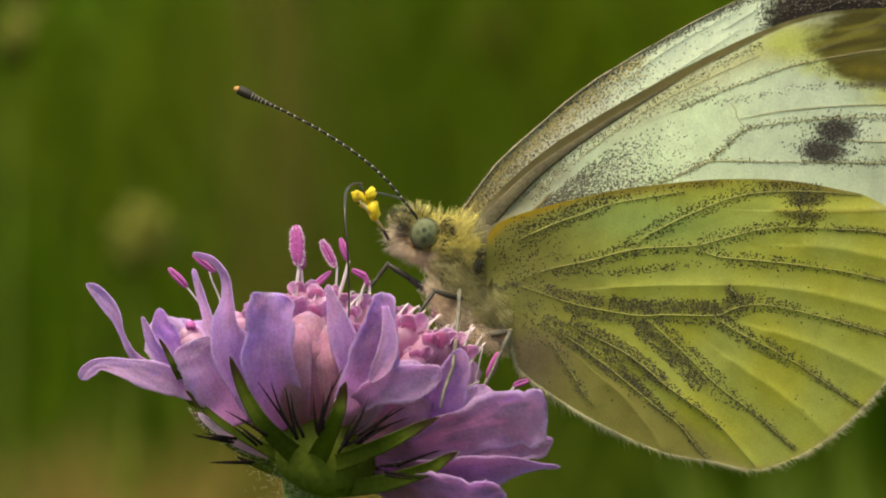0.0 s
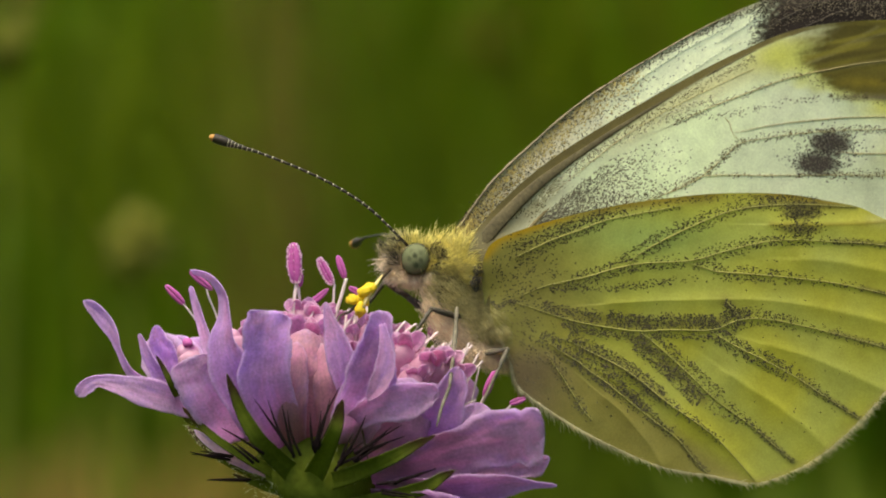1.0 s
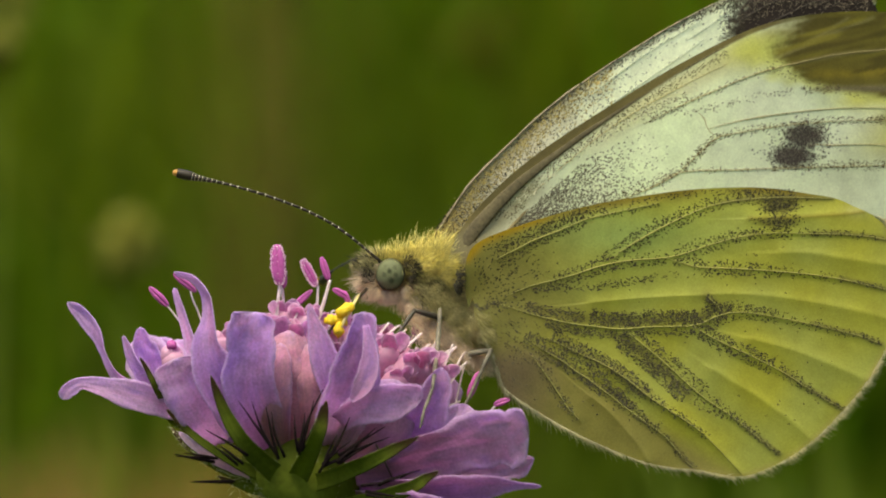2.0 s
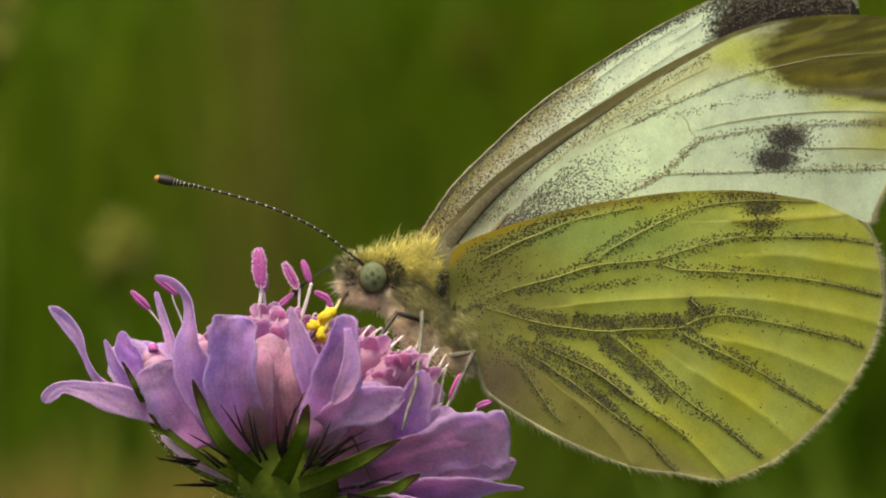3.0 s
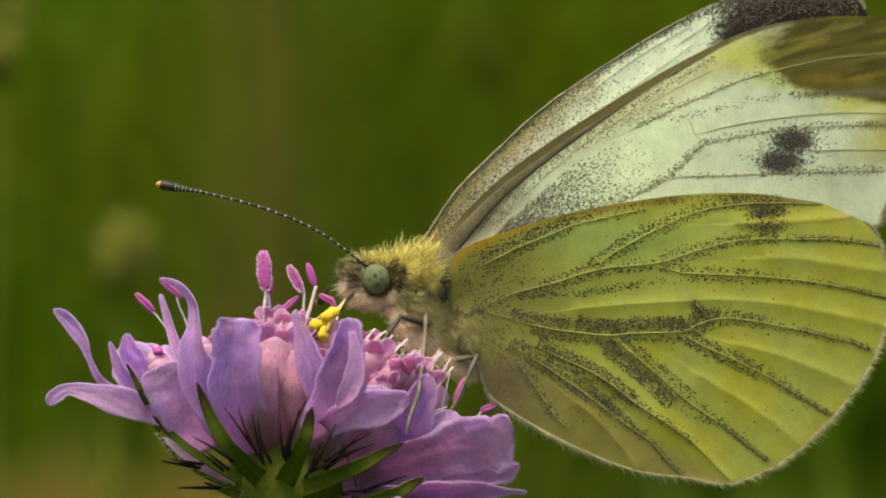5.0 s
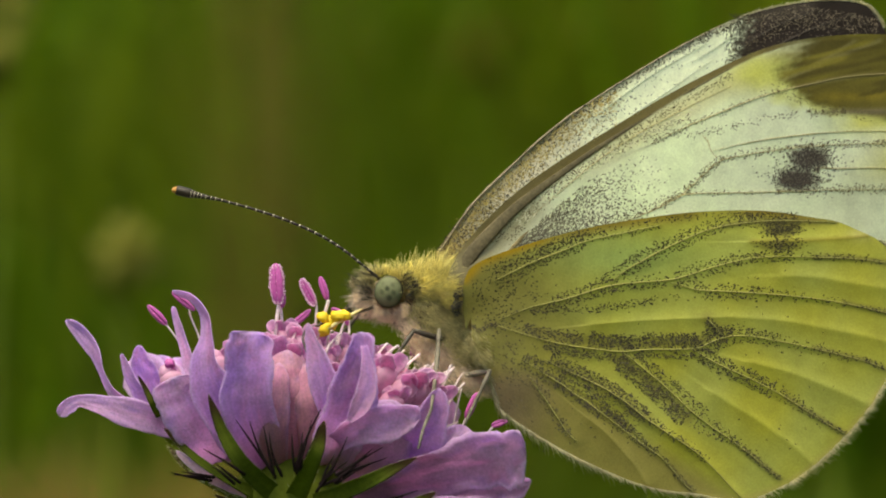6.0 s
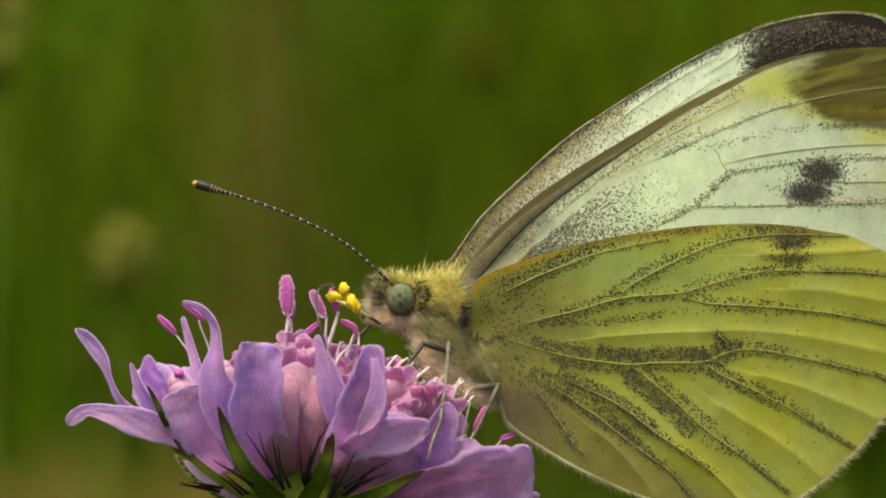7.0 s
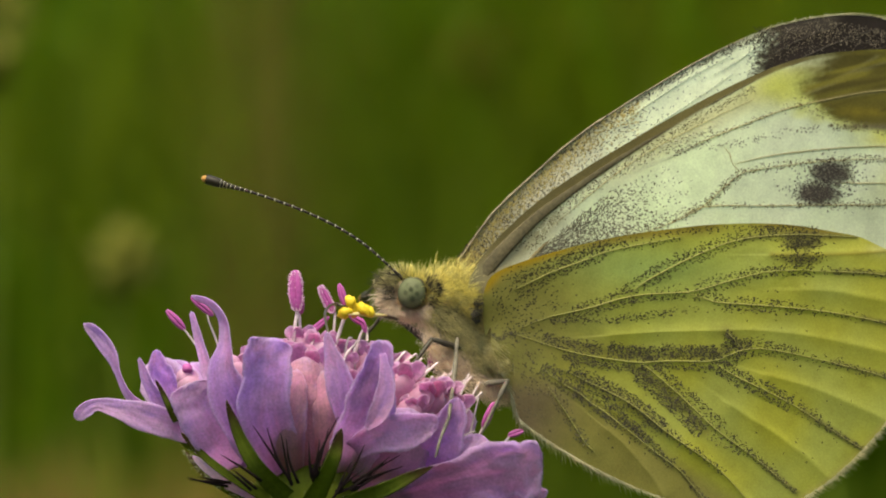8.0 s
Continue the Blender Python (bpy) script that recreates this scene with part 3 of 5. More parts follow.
dust = band([(900, 412), (1000, 384), (1100, 366), (1200, 354), (1310, 352)], 905, 1300, (1, 10), (0, 6), 0.03)
dust += band(HV[0], 838, 1010, (-24, -6), (-16, -6), 0.042)
dust += band(HV[0], 842, 1040, (-14, -2), (-9, -2), 0.055) + band(HV[0], 842, 1000, (2, 14), (2, 9), 0.055) + band(HV[0], 1030, 1130, (0, 8), (0, 6), 0.03)
dust += band(HV[1], 1010, 1190, (-15, -3), (-12, -2), 0.062) + band(HV[1], 1060, 1190, (2, 10), (2, 13), 0.045) + band(HV[1], 1190, 1310, (-13, -1), (-10, -1), 0.04) + band(HV[1], 1190, 1310, (1, 10), (1, 8), 0.03)
dust += band(HV[2], 940, 1060, (-10, -2), (-12, -2), 0.055) + band(HV[2], 900, 1140, (2, 14), (2, 10), 0.055) + band(HV[2], 1060, 1150, (-12, -2), (-6, -2), 0.022)
dust += band(HV[2], 1150, 1370, (-13, -2), (-8, -1), 0.05) + band(HV[2], 1150, 1370, (2, 13), (1, 9), 0.04) + band(HV[2], 1370, 1538, (-8, 4), (-3, 4), 0.03, 1)
dust += band([(920, 526), (960, 524), (1000, 524), (1050, 518), (1100, 509), (1160, 499)], 930, 1120, (-6, 5), (-5, 5), 0.045) + band([(1100, 509), (1130, 504), (1165, 498)], 1100, 1165, (-4, 5), (-4, 5), 0.02)
dust += band(HV[3], 1155, 1330, (-13, -2), (-10, -2), 0.042) + band(HV[3], 1190, 1330, (2, 14), (2, 10), 0.042) + band(HV[3], 1330, 1460, (-8, 8), (-7, 6), 0.018) + band(HV[3], 1470, 1553, (-4, 2), (-4, 2), 0.05, 1)
dust += band(HV[4], 885, 1000, (-16, -3), (-24, -3), 0.072) + band(HV[4], 1000, 1200, (-26, -3), (-24, -3), 0.095) + band(HV[4], 1195, 1260, (-26, -2), (-14, -2), 0.095) + band(HV[4], 930, 1062, (3, 14), (3, 18), 0.075)
dust += band(HV[4], 1062, 1195, (3, 11), (3, 14), 0.075) + band(HV[4], 1195, 1250, (2, 22), (2, 12), 0.07) + band(HV[4], 1250, 1345, (-15, -2), (-10, -2), 0.06) + band(HV[4], 1250, 1345, (2, 10), (2, 9), 0.04)
dust += band(HV[4], 1345, 1480, (-10, 9), (-6, 6), 0.02) + band(HV[4], 1478, 1522, (-4, 3), (-5, 3), 0.08, 1)
dust += band(HV[5], 1213, 1241, (-4, 8), (-5, 9), 0.11, 1)
dust += band(HV[6], 1190, 1330, (-13, -2), (-13, -2), 0.062) + band(HV[6], 1190, 1330, (2, 13), (2, 13), 0.060) + band(HV[6], 1335, 1400, (-12, 10), (-7, 6), 0.030) + band(HV[6], 1395, 1453, (-4, 3), (-5, 3), 0.065, 1)
dust += band(HV[7], 1062, 1190, (4, 28), (3, 30), 0.085) + band(HV[7], 1085, 1205, (-16, -2), (-22, -2), 0.045) + band(HV[7], 1190, 1250, (2, 22), (1, 8), 0.035) + band(HV[7], 1205, 1300, (-12, -1), (-6, -1), 0.035) + band(HV[7], 1250, 1341, (-5, 6), (-3, 3), 0.055, 1.2)
dust += band(HV[8], 935, 1110, (-17, 3), (-13, 4), 0.082) + band(HV[8], 1000, 1110, (4, 14), (4, 10), 0.06) + band(HV[8], 1110, 1215, (-9, 5), (-4, 3), 0.06)
dust += band(HV[9], 890, 960, (-18, 12), (-16, 10), 0.05) + band(HV[9], 950, 1030, (-2, 8), (0, 9), 0.11) + band(HV[9], 950, 1060, (-22, -6), (-18, -3), 0.07) + band(HV[9], 1030, 1130, (-15, 6), (-8, 5), 0.055) + band(HV[9], 1130, 1160, (-7, 4), (-4, 3), 0.03) + band(HV[9], 1158, 1193, (-4, 4), (-4, 4), 0.06)
dust += band(HV[10], 905, 975, (-11, 8), (-7, 7), 0.035) + band(HV[10], 970, 987, (-5, 5), (-4, 4), 0.02)
dust += [np.array([R.gauss(1070, 9), R.gauss(724, 8)]) for _ in range(90)] + [np.array([R.gauss(863, 8), R.gauss(690, 8)]) for _ in range(14)]
dust += [np.array([R.gauss(850, 42), R.gauss(505, 34)]) for _ in range(300)] + [np.array([R.gauss(870, 30), R.gauss(610, 32)]) for _ in range(170)]
# first two groups: flecks for the forewing spot showing through
dust += [np.array([R.gauss(1342, 19), R.gauss(380, 9)]) for _ in range(330)] + [np.array([R.gauss(1342, 22), R.gauss(408, 5)]) for _ in range(150)] + [np.array([R.uniform(1265, 1370), R.uniform(350, 362)]) for _ in range(110)]
dust += [np.array([R.uniform(880, 1450), R.uniform(420, 800)]) for _ in range(110)]
dust += band([(803, 552), (815, 562), (825, 557), (835, 549), (844, 553), (850, 547)], 803, 850, (-2, 2), (-2, 2), 0.16, 0.9)
dust = [p for p in dust if 802 < p[0] < 1555 and p[1] > 350 + max(0, (1200 - p[0]) * 0.165)]
hind.flecks(np.array(R.sample(dust, len(dust))), 1.45)
hind.fringe(0.37, 0.92, 11, 1500)
hind.fringe(0.42, 0.92, 20, 700, 5)
hind.fringe(0.80, 0.97, 24, 420, 6)

# fore wing on the same side, underside
F_ROOT = (772, 500)
F_OUT = [(768, 512), (758, 485), (764, 448), (800, 392), (870, 322), (950, 262), (1050, 198), (1150, 138), (1250, 86), (1330, 55), (1420, 40), (1510, 37),
         (1590, 46), (1640, 72), (1656, 115), (1640, 190), (1600, 270), (1566, 330), (1540, 385), (1524, 408), (1400, 440), (1200, 470), (1000, 500), (860, 520)]
FV = [
    [(845, 446), (900, 380), (950, 331), (1000, 291), (1050, 260), (1100, 236), (1150, 214), (1165, 211), (1192, 213), (1240, 203), (1300, 189), (1350, 181), (1430, 172), (1640, 168)],
    [(1100, 236), (1160, 206), (1200, 188), (1250, 167), (1300, 147), (1350, 133), (1400, 122), (1470, 109), (1650, 98)],
    [(900, 362), (1000, 275), (1080, 218), (1180, 163), (1250, 128)],
    [(1200, 215), (1210, 226), (1215, 242), (1229, 258)],
    [(1000, 398), (1050, 374), (1110, 350), (1150, 330), (1170, 316), (1205, 282), (1231, 260), (1265, 252), (1330, 241), (1450, 230), (1612, 230)],
    [(1120, 342), (1170, 320), (1280, 316), (1400, 312), (1570, 308)],
    [(1398, 272), (1440, 273), (1500, 272), (1590, 275)],
    [(1218, 243), (1280, 228), (1350, 217), (1430, 209), (1500, 207), (1625, 210)],
    [(1331, 121), (1380, 100), (1438, 66), (1463, 48)],
    [(1352, 115), (1413, 84), (1508, 48)],
]
FF = [[(1300, 130), (1450, 96), (1640, 80)]]


def fore_lift(pts, r):
    return 0.55 + 0.0001 * r - 0.75 * smooth(-r, -130, 0)


def fore_colour(pts):
    x, y = pts[:, 0], pts[:, 1]
    r = np.linalg.norm(pts - np.array(F_ROOT), axis=1)
    c = np.tile(np.array([0.72, 0.80, 0.56]), (len(pts), 1))
    n = blotch(pts, 70, 7.0)
    c = mixc(c, np.array([0.78, 0.83, 0.62]), 0.4 + n)
    top, f = near_lines(pts, [spline(F_OUT[2:13], 40)])
    # a yellowish strip behind the leading edge
    c = mixc(c, np.array([0.62, 0.56, 0.30]), np.exp(-((top - 30) / 26) ** 2) * smooth(x, 900, 1100) * 0.75)
    c = mixc(c, np.array([0.64, 0.63, 0.15]), np.exp(-((x - 1300) / 60) ** 2 - ((y - 105) / 34) ** 2))
    band_w = np.interp(x, (780, 850, 950, 1050, 1150, 1250, 1400), (26, 30, 27, 21, 15, 10, 5))
    c = mixc(c, np.array([0.175, 0.137, 0.052]), (1 - smooth(top, band_w * 0.75, band_w * 1.25)) * (1 - smooth(x, 1320, 1440)))
    c = mixc(c, np.array([0.125, 0.100, 0.040]), (1 - smooth(top, band_w * 0.25, band_w * 0.6)) * (1 - smooth(x, 1000, 1240)) * 0.7)
    m = blotch(pts, 24, 5.0)
    front = np.interp(y, (40, 102, 121, 135, 148, 160, 172, 189, 201, 218), (1342, 1326, 1332, 1354, 1366, 1382, 1430, 1500, 1567, 1660))
    soft = np.interp(y, (40, 95, 121, 150, 200), (80, 50, 24, 26, 70))
    apex = smooth(x - front + 10 * m + 14 * blotch(pts, 7, 3.0), -soft * 0.4, soft) * smooth(-y, -222, -200)
    halo = smooth(x - front + 26 * m, -75, 5) * smooth(-y, -235, -195) * smooth(y, 60, 95)
    c = mixc(c, np.array([0.66, 0.68, 0.18]), halo * 0.8)
    c = mixc(c, np.array([0.135, 0.112, 0.020]), apex)
    dv, _ = near_lines(pts, FV)
    c = mixc(c, np.array([0.23, 0.20, 0.075]), np.exp(-(dv / 3.5) ** 2) * apex * 0.8)
    c = mixc(c, np.array([0.27, 0.205, 0.022]), apex * np.exp(-((y - 147 + 0.02 * (x - 1450)) / 8) ** 2) * smooth(x, 1380, 1430) * (0.6 + 0.8 * m))
    streak = blotch(np.stack([x * 0.10 - y * 0.05, y + 0.22 * x], axis=1), 11, 6.0)
    c = mixc(c, np.array([0.075, 0.060, 0.012]), apex * smooth(streak, 0.0, 0.35) * 0.75)
    c = mixc(c, np.array([0.24, 0.205, 0.03]), apex * smooth(-streak, 0.05, 0.4) * smooth(-y, -130, -100) * 0.75)
    edge, _ = near_lines(pts, [F_OUT[13:20]])
    c = mixc(c, np.array([0.56, 0.52, 0.13]), smooth(-edge, -150, -30) * (1 - apex) * smooth(-y, -345, -270))
    c = mixc(c, np.array([0.60, 0.58, 0.12]), np.exp(-((x - 1480) / 45) ** 2 - ((y - 196) / 16) ** 2) * (1 - apex) * 0.8)
    c = mixc(c, np.array([0.17, 0.135, 0.030]), smooth(-edge, -125, -40) * np.exp(-((y - 226) / 14) ** 2) * 0.85)
    c = mixc(c, np.array([0.30, 0.23, 0.04]), smooth(-edge, -90, -30) * np.exp(-((y - 292) / 12) ** 2) * 0.8)
    w = 7 * blotch(pts, 11, 2.0)
    spot = smooth(-np.hypot((x - 1386 - w) / 36, (y - 256 - w) / 21), -1.15, -0.7) + smooth(-np.hypot((x - 1366 + w) / 38, (y - 294 + w) / 19), -1.15, -0.7)
    c = mixc(c, np.array([0.120, 0.098, 0.080]), np.minimum(spot, 1) * 0.85)
    c = mixc(c, np.array([0.155, 0.125, 0.085]), np.exp(-((y - 174) / 5) ** 2) * smooth(x, 1385, 1420) * 0.8)
    c = mixc(c, np.array([0.60, 0.64, 0.46]), smooth(x, 1380, 1480) * smooth(y, 250, 320) * 0.8)
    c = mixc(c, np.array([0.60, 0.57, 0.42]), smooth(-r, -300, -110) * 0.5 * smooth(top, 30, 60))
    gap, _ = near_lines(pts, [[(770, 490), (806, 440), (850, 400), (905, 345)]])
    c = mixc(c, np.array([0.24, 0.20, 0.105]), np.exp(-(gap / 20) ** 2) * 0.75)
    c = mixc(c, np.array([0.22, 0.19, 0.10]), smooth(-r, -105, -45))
    return c


fore = Wing(F_ROOT, F_OUT, FV, FF, fore_lift, 460, 140, relief=0.05)
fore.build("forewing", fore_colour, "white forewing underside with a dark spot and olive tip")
M_PALE_VEIN = mat("pale_vein", (0.40, 0.32, 0.15), 0.5, 0.1, 9000, 0.2)
fore.add_veins(0.95, M_PALE_VEIN, range(1, 8))
part("vein", tube([(p[0], p[1], d + 0.05, w) for p, d, w in zip(FV[0], fore.height(np.array(FV[0], dtype=float)), (3.6, 4.0, 3.6, 3.2, 2.6, 2.2, 1.7, 1.1, 0.9, 0.8, 0.8, 0.8, 0.8, 0.7))], 60, 6, 0.4), mat("thick_vein", (0.19, 0.152, 0.075), 0.7, 0.1, 6000, 0.4), fore.ob, "thick brownish vein")
part("costa", tube([(764, 490, 0.01, 12.0), (775, 460, 0.13, 13.6), (806, 418, 0.51, 13.0), (870, 350, 1.07, 10.0), (950, 286, 1.60, 6.6), (1050, 217, 2.20, 3.6), (1150, 154, 2.84, 1.8), (1250, 97, 3.44, 1.0), (1330, 62, 3.9, 0.5)], 40, 8, 0.25), mat("costa", (0.105, 0.086, 0.046), 0.85, 0.15, 6000, 0.5), fore.ob, "grey-brown thickened leading edge")
R = random.Random(12)
grey = []
while len(grey) < 2700:
    u = 832 + 330 * R.random()
    if R.random() > np.interp(u, (832, 900, 960, 1030, 1100, 1162), (1, 0.75, 0.38, 0.12, 0.03, 0)):
        continue
    top, low = np.interp(u, (835, 870, 900, 950, 1000, 1050, 1100), (462, 420, 386, 338, 298, 268, 246)), np.interp(u, (835, 870, 950, 1000, 1100), (452, 430, 406, 388, 365))
    if low > top and R.random() < (low - top) / 110:
        grey.append(np.array([u, top + (low - top) * R.random() ** 0.85 + R.gauss(0, 2)]))
fore.flecks(np.array(grey), 1.35, "grey_dusting", material=mat("grey_scale", (0.16, 0.145, 0.105), 0.6, 0, 9000, 0.3, 0, island=0.4))
brown = mat("brown_scale", (0.115, 0.088, 0.046), 0.6, 0, 9000, 0.3, 0, island=0.5)
dk = band(FV[4], 1010, 1170, (-14, 2), (-10, 2), 0.045) + band(FV[4], 1170, 1240, (-7, 5), (-6, 6), 0.085) + band(FV[4], 1240, 1400, (-7, 4), (-5, 4), 0.05) + band(FV[4], 1400, 1570, (-5, 4), (-6, 5), 0.07)
dk += band(FV[5], 1130, 1330, (-4, 2), (-4, 2), 0.03) + band(FV[5], 1330, 1570, (-5, 4), (-7, 5), 0.065) + band(FV[0], 1110, 1400, (-4, 4), (-6, 4), 0.03) + band(FV[0], 1380, 1460, (-4, 7), (-4, 6), 0.06) + band(FV[1], 1110, 1350, (-3, 4), (-4, 4), 0.045)
dk += [np.array([np.interp(v, (100, 121, 135, 148, 160, 172, 189, 201), (1326, 1332, 1354, 1366, 1382, 1430, 1500, 1567)) - 4 + R.gauss(0, 9), v]) for v in (R.uniform(120, 200) for _ in range(60))]
dk += strewn([(830, 402), (870, 358), (950, 296), (1050, 228), (1150, 164), (1250, 107)], 700, 5, R, 0, 1, 0.3)
dk += band([(860, 405), (900, 362), (950, 312), (1000, 276), (1050, 246), (1100, 220), (1180, 182)], 860, 1180, (-8, 6), (-6, 4), 0.035)
fore.flecks(np.array(dk), 1.2, "brown_dusting", "brown scales along the veins", material=brown)
pale = band([(880, 372), (950, 308), (1000, 272), (1050, 242), (1100, 215), (1200, 166)], 880, 1200, (-7, 8), (-6, 8), 0.05)
fore.flecks(np.array(pale), 1.3, "pale_dusting", "whitish scales behind the leading edge", material=mat("white_scale", (0.74, 0.72, 0.52), 0.6, 0, 9000, 0.2, 0, island=0.2))
sp = [np.array([1388 + R.gauss(0, 20), 254 + R.gauss(0, 11)]) for _ in range(620)] + [np.array([1366 + R.gauss(0, 20), 294 + R.gauss(0, 9.5)]) for _ in range(700)] + [np.array([R.gauss(1380, 30), R.gauss(272, 22)]) for _ in range(200)] + [np.array([R.gauss(1380, 20), R.gauss(274, 6)]) for _ in range(60)]
fore.flecks(np.array(sp), 1.4, "dark_dusting", "dark scales of the wing spot", material=mat("spot_scale", (0.060, 0.047, 0.040), 0.6, 0, 9000, 0.3, 0, island=0.5))
fore.fringe(0.62, 0.83, 16, 900)

# fore wing on the far side, its upper face towards us
X_ROOT = (790, 500)
X_OUT = [(760, 500), (734, 432), (745, 405), (790, 345), (850, 283), (940, 200), (1040, 130), (1150, 62), (1230, 20), (1300, -6), (1370, -20), (1430, -24), (1478, -16), (1500, 4),
         (1514, 30), (1524, 70), (1540, 150), (1520, 300), (1400, 420), (1200, 450), (1000, 480), (850, 510)]
XV = [[(800, 412), (900, 322), (1000, 232), (1080, 176), (1150, 128), (1210, 84)], [(1180, 86), (1220, 60), (1262, 30)], [(1000, 190), (1100, 115), (1200, 55)], [(1300, 70), (1380, 30), (1460, 0)], [(1260, 60), (1330, 20), (1400, -8)]]


def far_lift(pts, r):
    return 2.4 - 0.0001 * r - 0.2 * smooth(-r, -120, 0)


def far_colour(pts):
    x, y = pts[:, 0], pts[:, 1]
    c = np.tile(np.array([0.86, 0.89, 0.64]), (len(pts), 1))
    n = blotch(pts, 40, 9.0)
    top, f = near_lines(pts, [spline(X_OUT[1:11], 40)])
    c = mixc(c, np.array([0.72, 0.66, 0.50]), 1 - smooth(x + n * 40, 900, 1060))
    c = mixc(c, np.array([0.42, 0.33, 0.14]), np.exp(-(top / 26) ** 2) * (1 - smooth(x, 930, 1120)) * 0.8)
    c = mixc(c, np.array([0.36, 0.30, 0.18]), np.exp(-(top / 10) ** 2) * 0.7)
    c = mixc(c, np.array([0.30, 0.25, 0.13]), 1 - smooth(x + n * 30, 760, 850))
    c = mixc(c, np.array([0.030, 0.020, 0.016]), smooth(x + 14 * n + 22 * blotch(pts, 8, 4.0) + 0.25 * y, 1262, 1286))
    grizzle = smooth(x, 1255, 1300) * smooth(-top, -34, -8) * 0.55
    c = mixc(c, np.array([0.105, 0.080, 0.062]), grizzle)
    return c


far = Wing(X_ROOT, X_OUT, XV, [], far_lift, 460, 120, relief=0.5)
far.build("forewing", far_colour, "white forewing upper side with a black tip")
far.add_veins(0.9, mat("white_vein", (0.50, 0.52, 0.38), 0.5, 0.1, 9000, 0.1), range(3))
far.add_veins(0.9, mat("tip_vein", (0.085, 0.068, 0.055), 0.6, 0.0, 9000, 0.2), range(3, 5))
R = random.Random(13)
lead = spline(X_OUT[1:11], 200)
xs, och = [], []
while len(xs) < 3500:
    p = lead[int(R.random() ** 1.25 * 140)]
    w = R.random() ** 1.15 * 92
    keep = np.interp(p[0] + 0.7 * w, (740, 900, 980, 1060, 1150), (1, 0.95, 0.7, 0.25, 0.05))
    if R.random() < keep:
        xs.append(p + np.array([0.66, 0.75]) * (4 + w) + np.array([R.gauss(0, 4), R.gauss(0, 4)]))
while len(och) < 1500:
    p = lead[int(R.random() * 110)]
    och.append(p + np.array([0.66, 0.75]) * (6 + abs(R.gauss(0, 20))) + np.array([R.gauss(0, 4), R.gauss(0, 3)]))
xs += [np.array([1266 + R.gauss(0, 12) - 0.1 * v, v]) for v in (R.uniform(0, 92) for _ in range(620))] + [p + np.array([2, 3 + abs(R.gauss(0, 7))]) for p in strewn(X_OUT[4:10], 800, 2, R, 0.1, 1)]
far.flecks(np.array(och), 1.6, "ochre_dusting", "ochre scales near the leading edge", material=mat("ochre_scale", (0.46, 0.35, 0.12), 0.6, 0, 9000, 0.3, 0, island=0.4), push=-0.03)
far.flecks(np.array(xs), 1.3, material=mat("ash_scale", (0.070, 0.055, 0.038), 0.6, 0, 9000, 0.3, 0, island=0.5))
tip = [np.array([R.uniform(1270, 1500), R.uniform(-20, 75)]) for _ in range(2600)]
tip = [p for p in tip if R.random() < np.interp(p[1] - np.interp(p[0], (1270, 1370, 1500), (5, -18, 5)), (2, 5, 25, 60), (0, 1, 0.75, 0.12))]
far.flecks(np.array(tip), 1.0, "pale_dusting", "scattered brown scales on the black tip", material=mat("tip_scale", (0.26, 0.205, 0.15), 0.6, 0, 9000, 0.3, 0, island=0.5))
part("costa", tube([(736, 427, 2.12, 2.4), (790, 346, 2.44, 2.4), (850, 284, 2.80, 2.2), (940, 201, 3.33, 2.0), (1040, 131, 3.93, 1.7), (1150, 63, 4.58, 1.5), (1230, 21, 5.06, 1.0)], 50, 6, 1, 0.35), mat("far_costa", (0.22, 0.18, 0.11), 0.6, 0, 6000, 0.4), far.ob, "thin dark leading edge")
beads = [p + np.array([0.5, 1.0]) for p in lead[4:150:2] if R.random() < (0.75 if p[0] < 950 else 0.4)]
far.flecks(np.array(beads), 2.1, "edge_dusting", "dark tufts of scales along the leading edge", material=mat("edge_scale", (0.022, 0.016, 0.010), 0.6, 0, 9000, 0.3, 0, island=0.4), push=-0.07)
far.fringe(0.40, 0.66, 9, 500)
# hind wing on the far side
back = Wing((800, 540), [(u * 0.985 + 14, v * 0.985 + 6) for u, v in H_OUT], HV[2:9:2], [], lambda pts, r: 1.5 + 0.0002 * r, 90, 40)
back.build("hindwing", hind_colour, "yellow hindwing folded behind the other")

# thorax and abdomen
def body_tube(rows, n, sides, lumps):
    v, f = tube(rows, n, sides, 0.68)
    off = random.uniform(0, 9)
    return [Vector(p) + Vector((1, 1, 1)) * lumps * G * noise.noise(Vector(p) * 900 + Vector((off, 0, 0))) for p in v], f


thorax = part("thorax", body_tube([(672, 510, 2, 26), (690, 510, 2, 44), (725, 518, 2, 68), (775, 545, 2, 86), (830, 590, 2, 80), (870, 620, 2, 54)], 26, 22, 3), M_BODY, butterfly, "furry olive thorax")
part("abdomen", body_tube([(840, 600, 2.2, 62), (900, 640, 2.4, 62), (980, 690, 2.8, 50), (1060, 735, 3.2, 36), (1110, 765, 3.4, 16)], 24, 18, 2), M_FUR_C, butterfly, "pale slender abdomen")


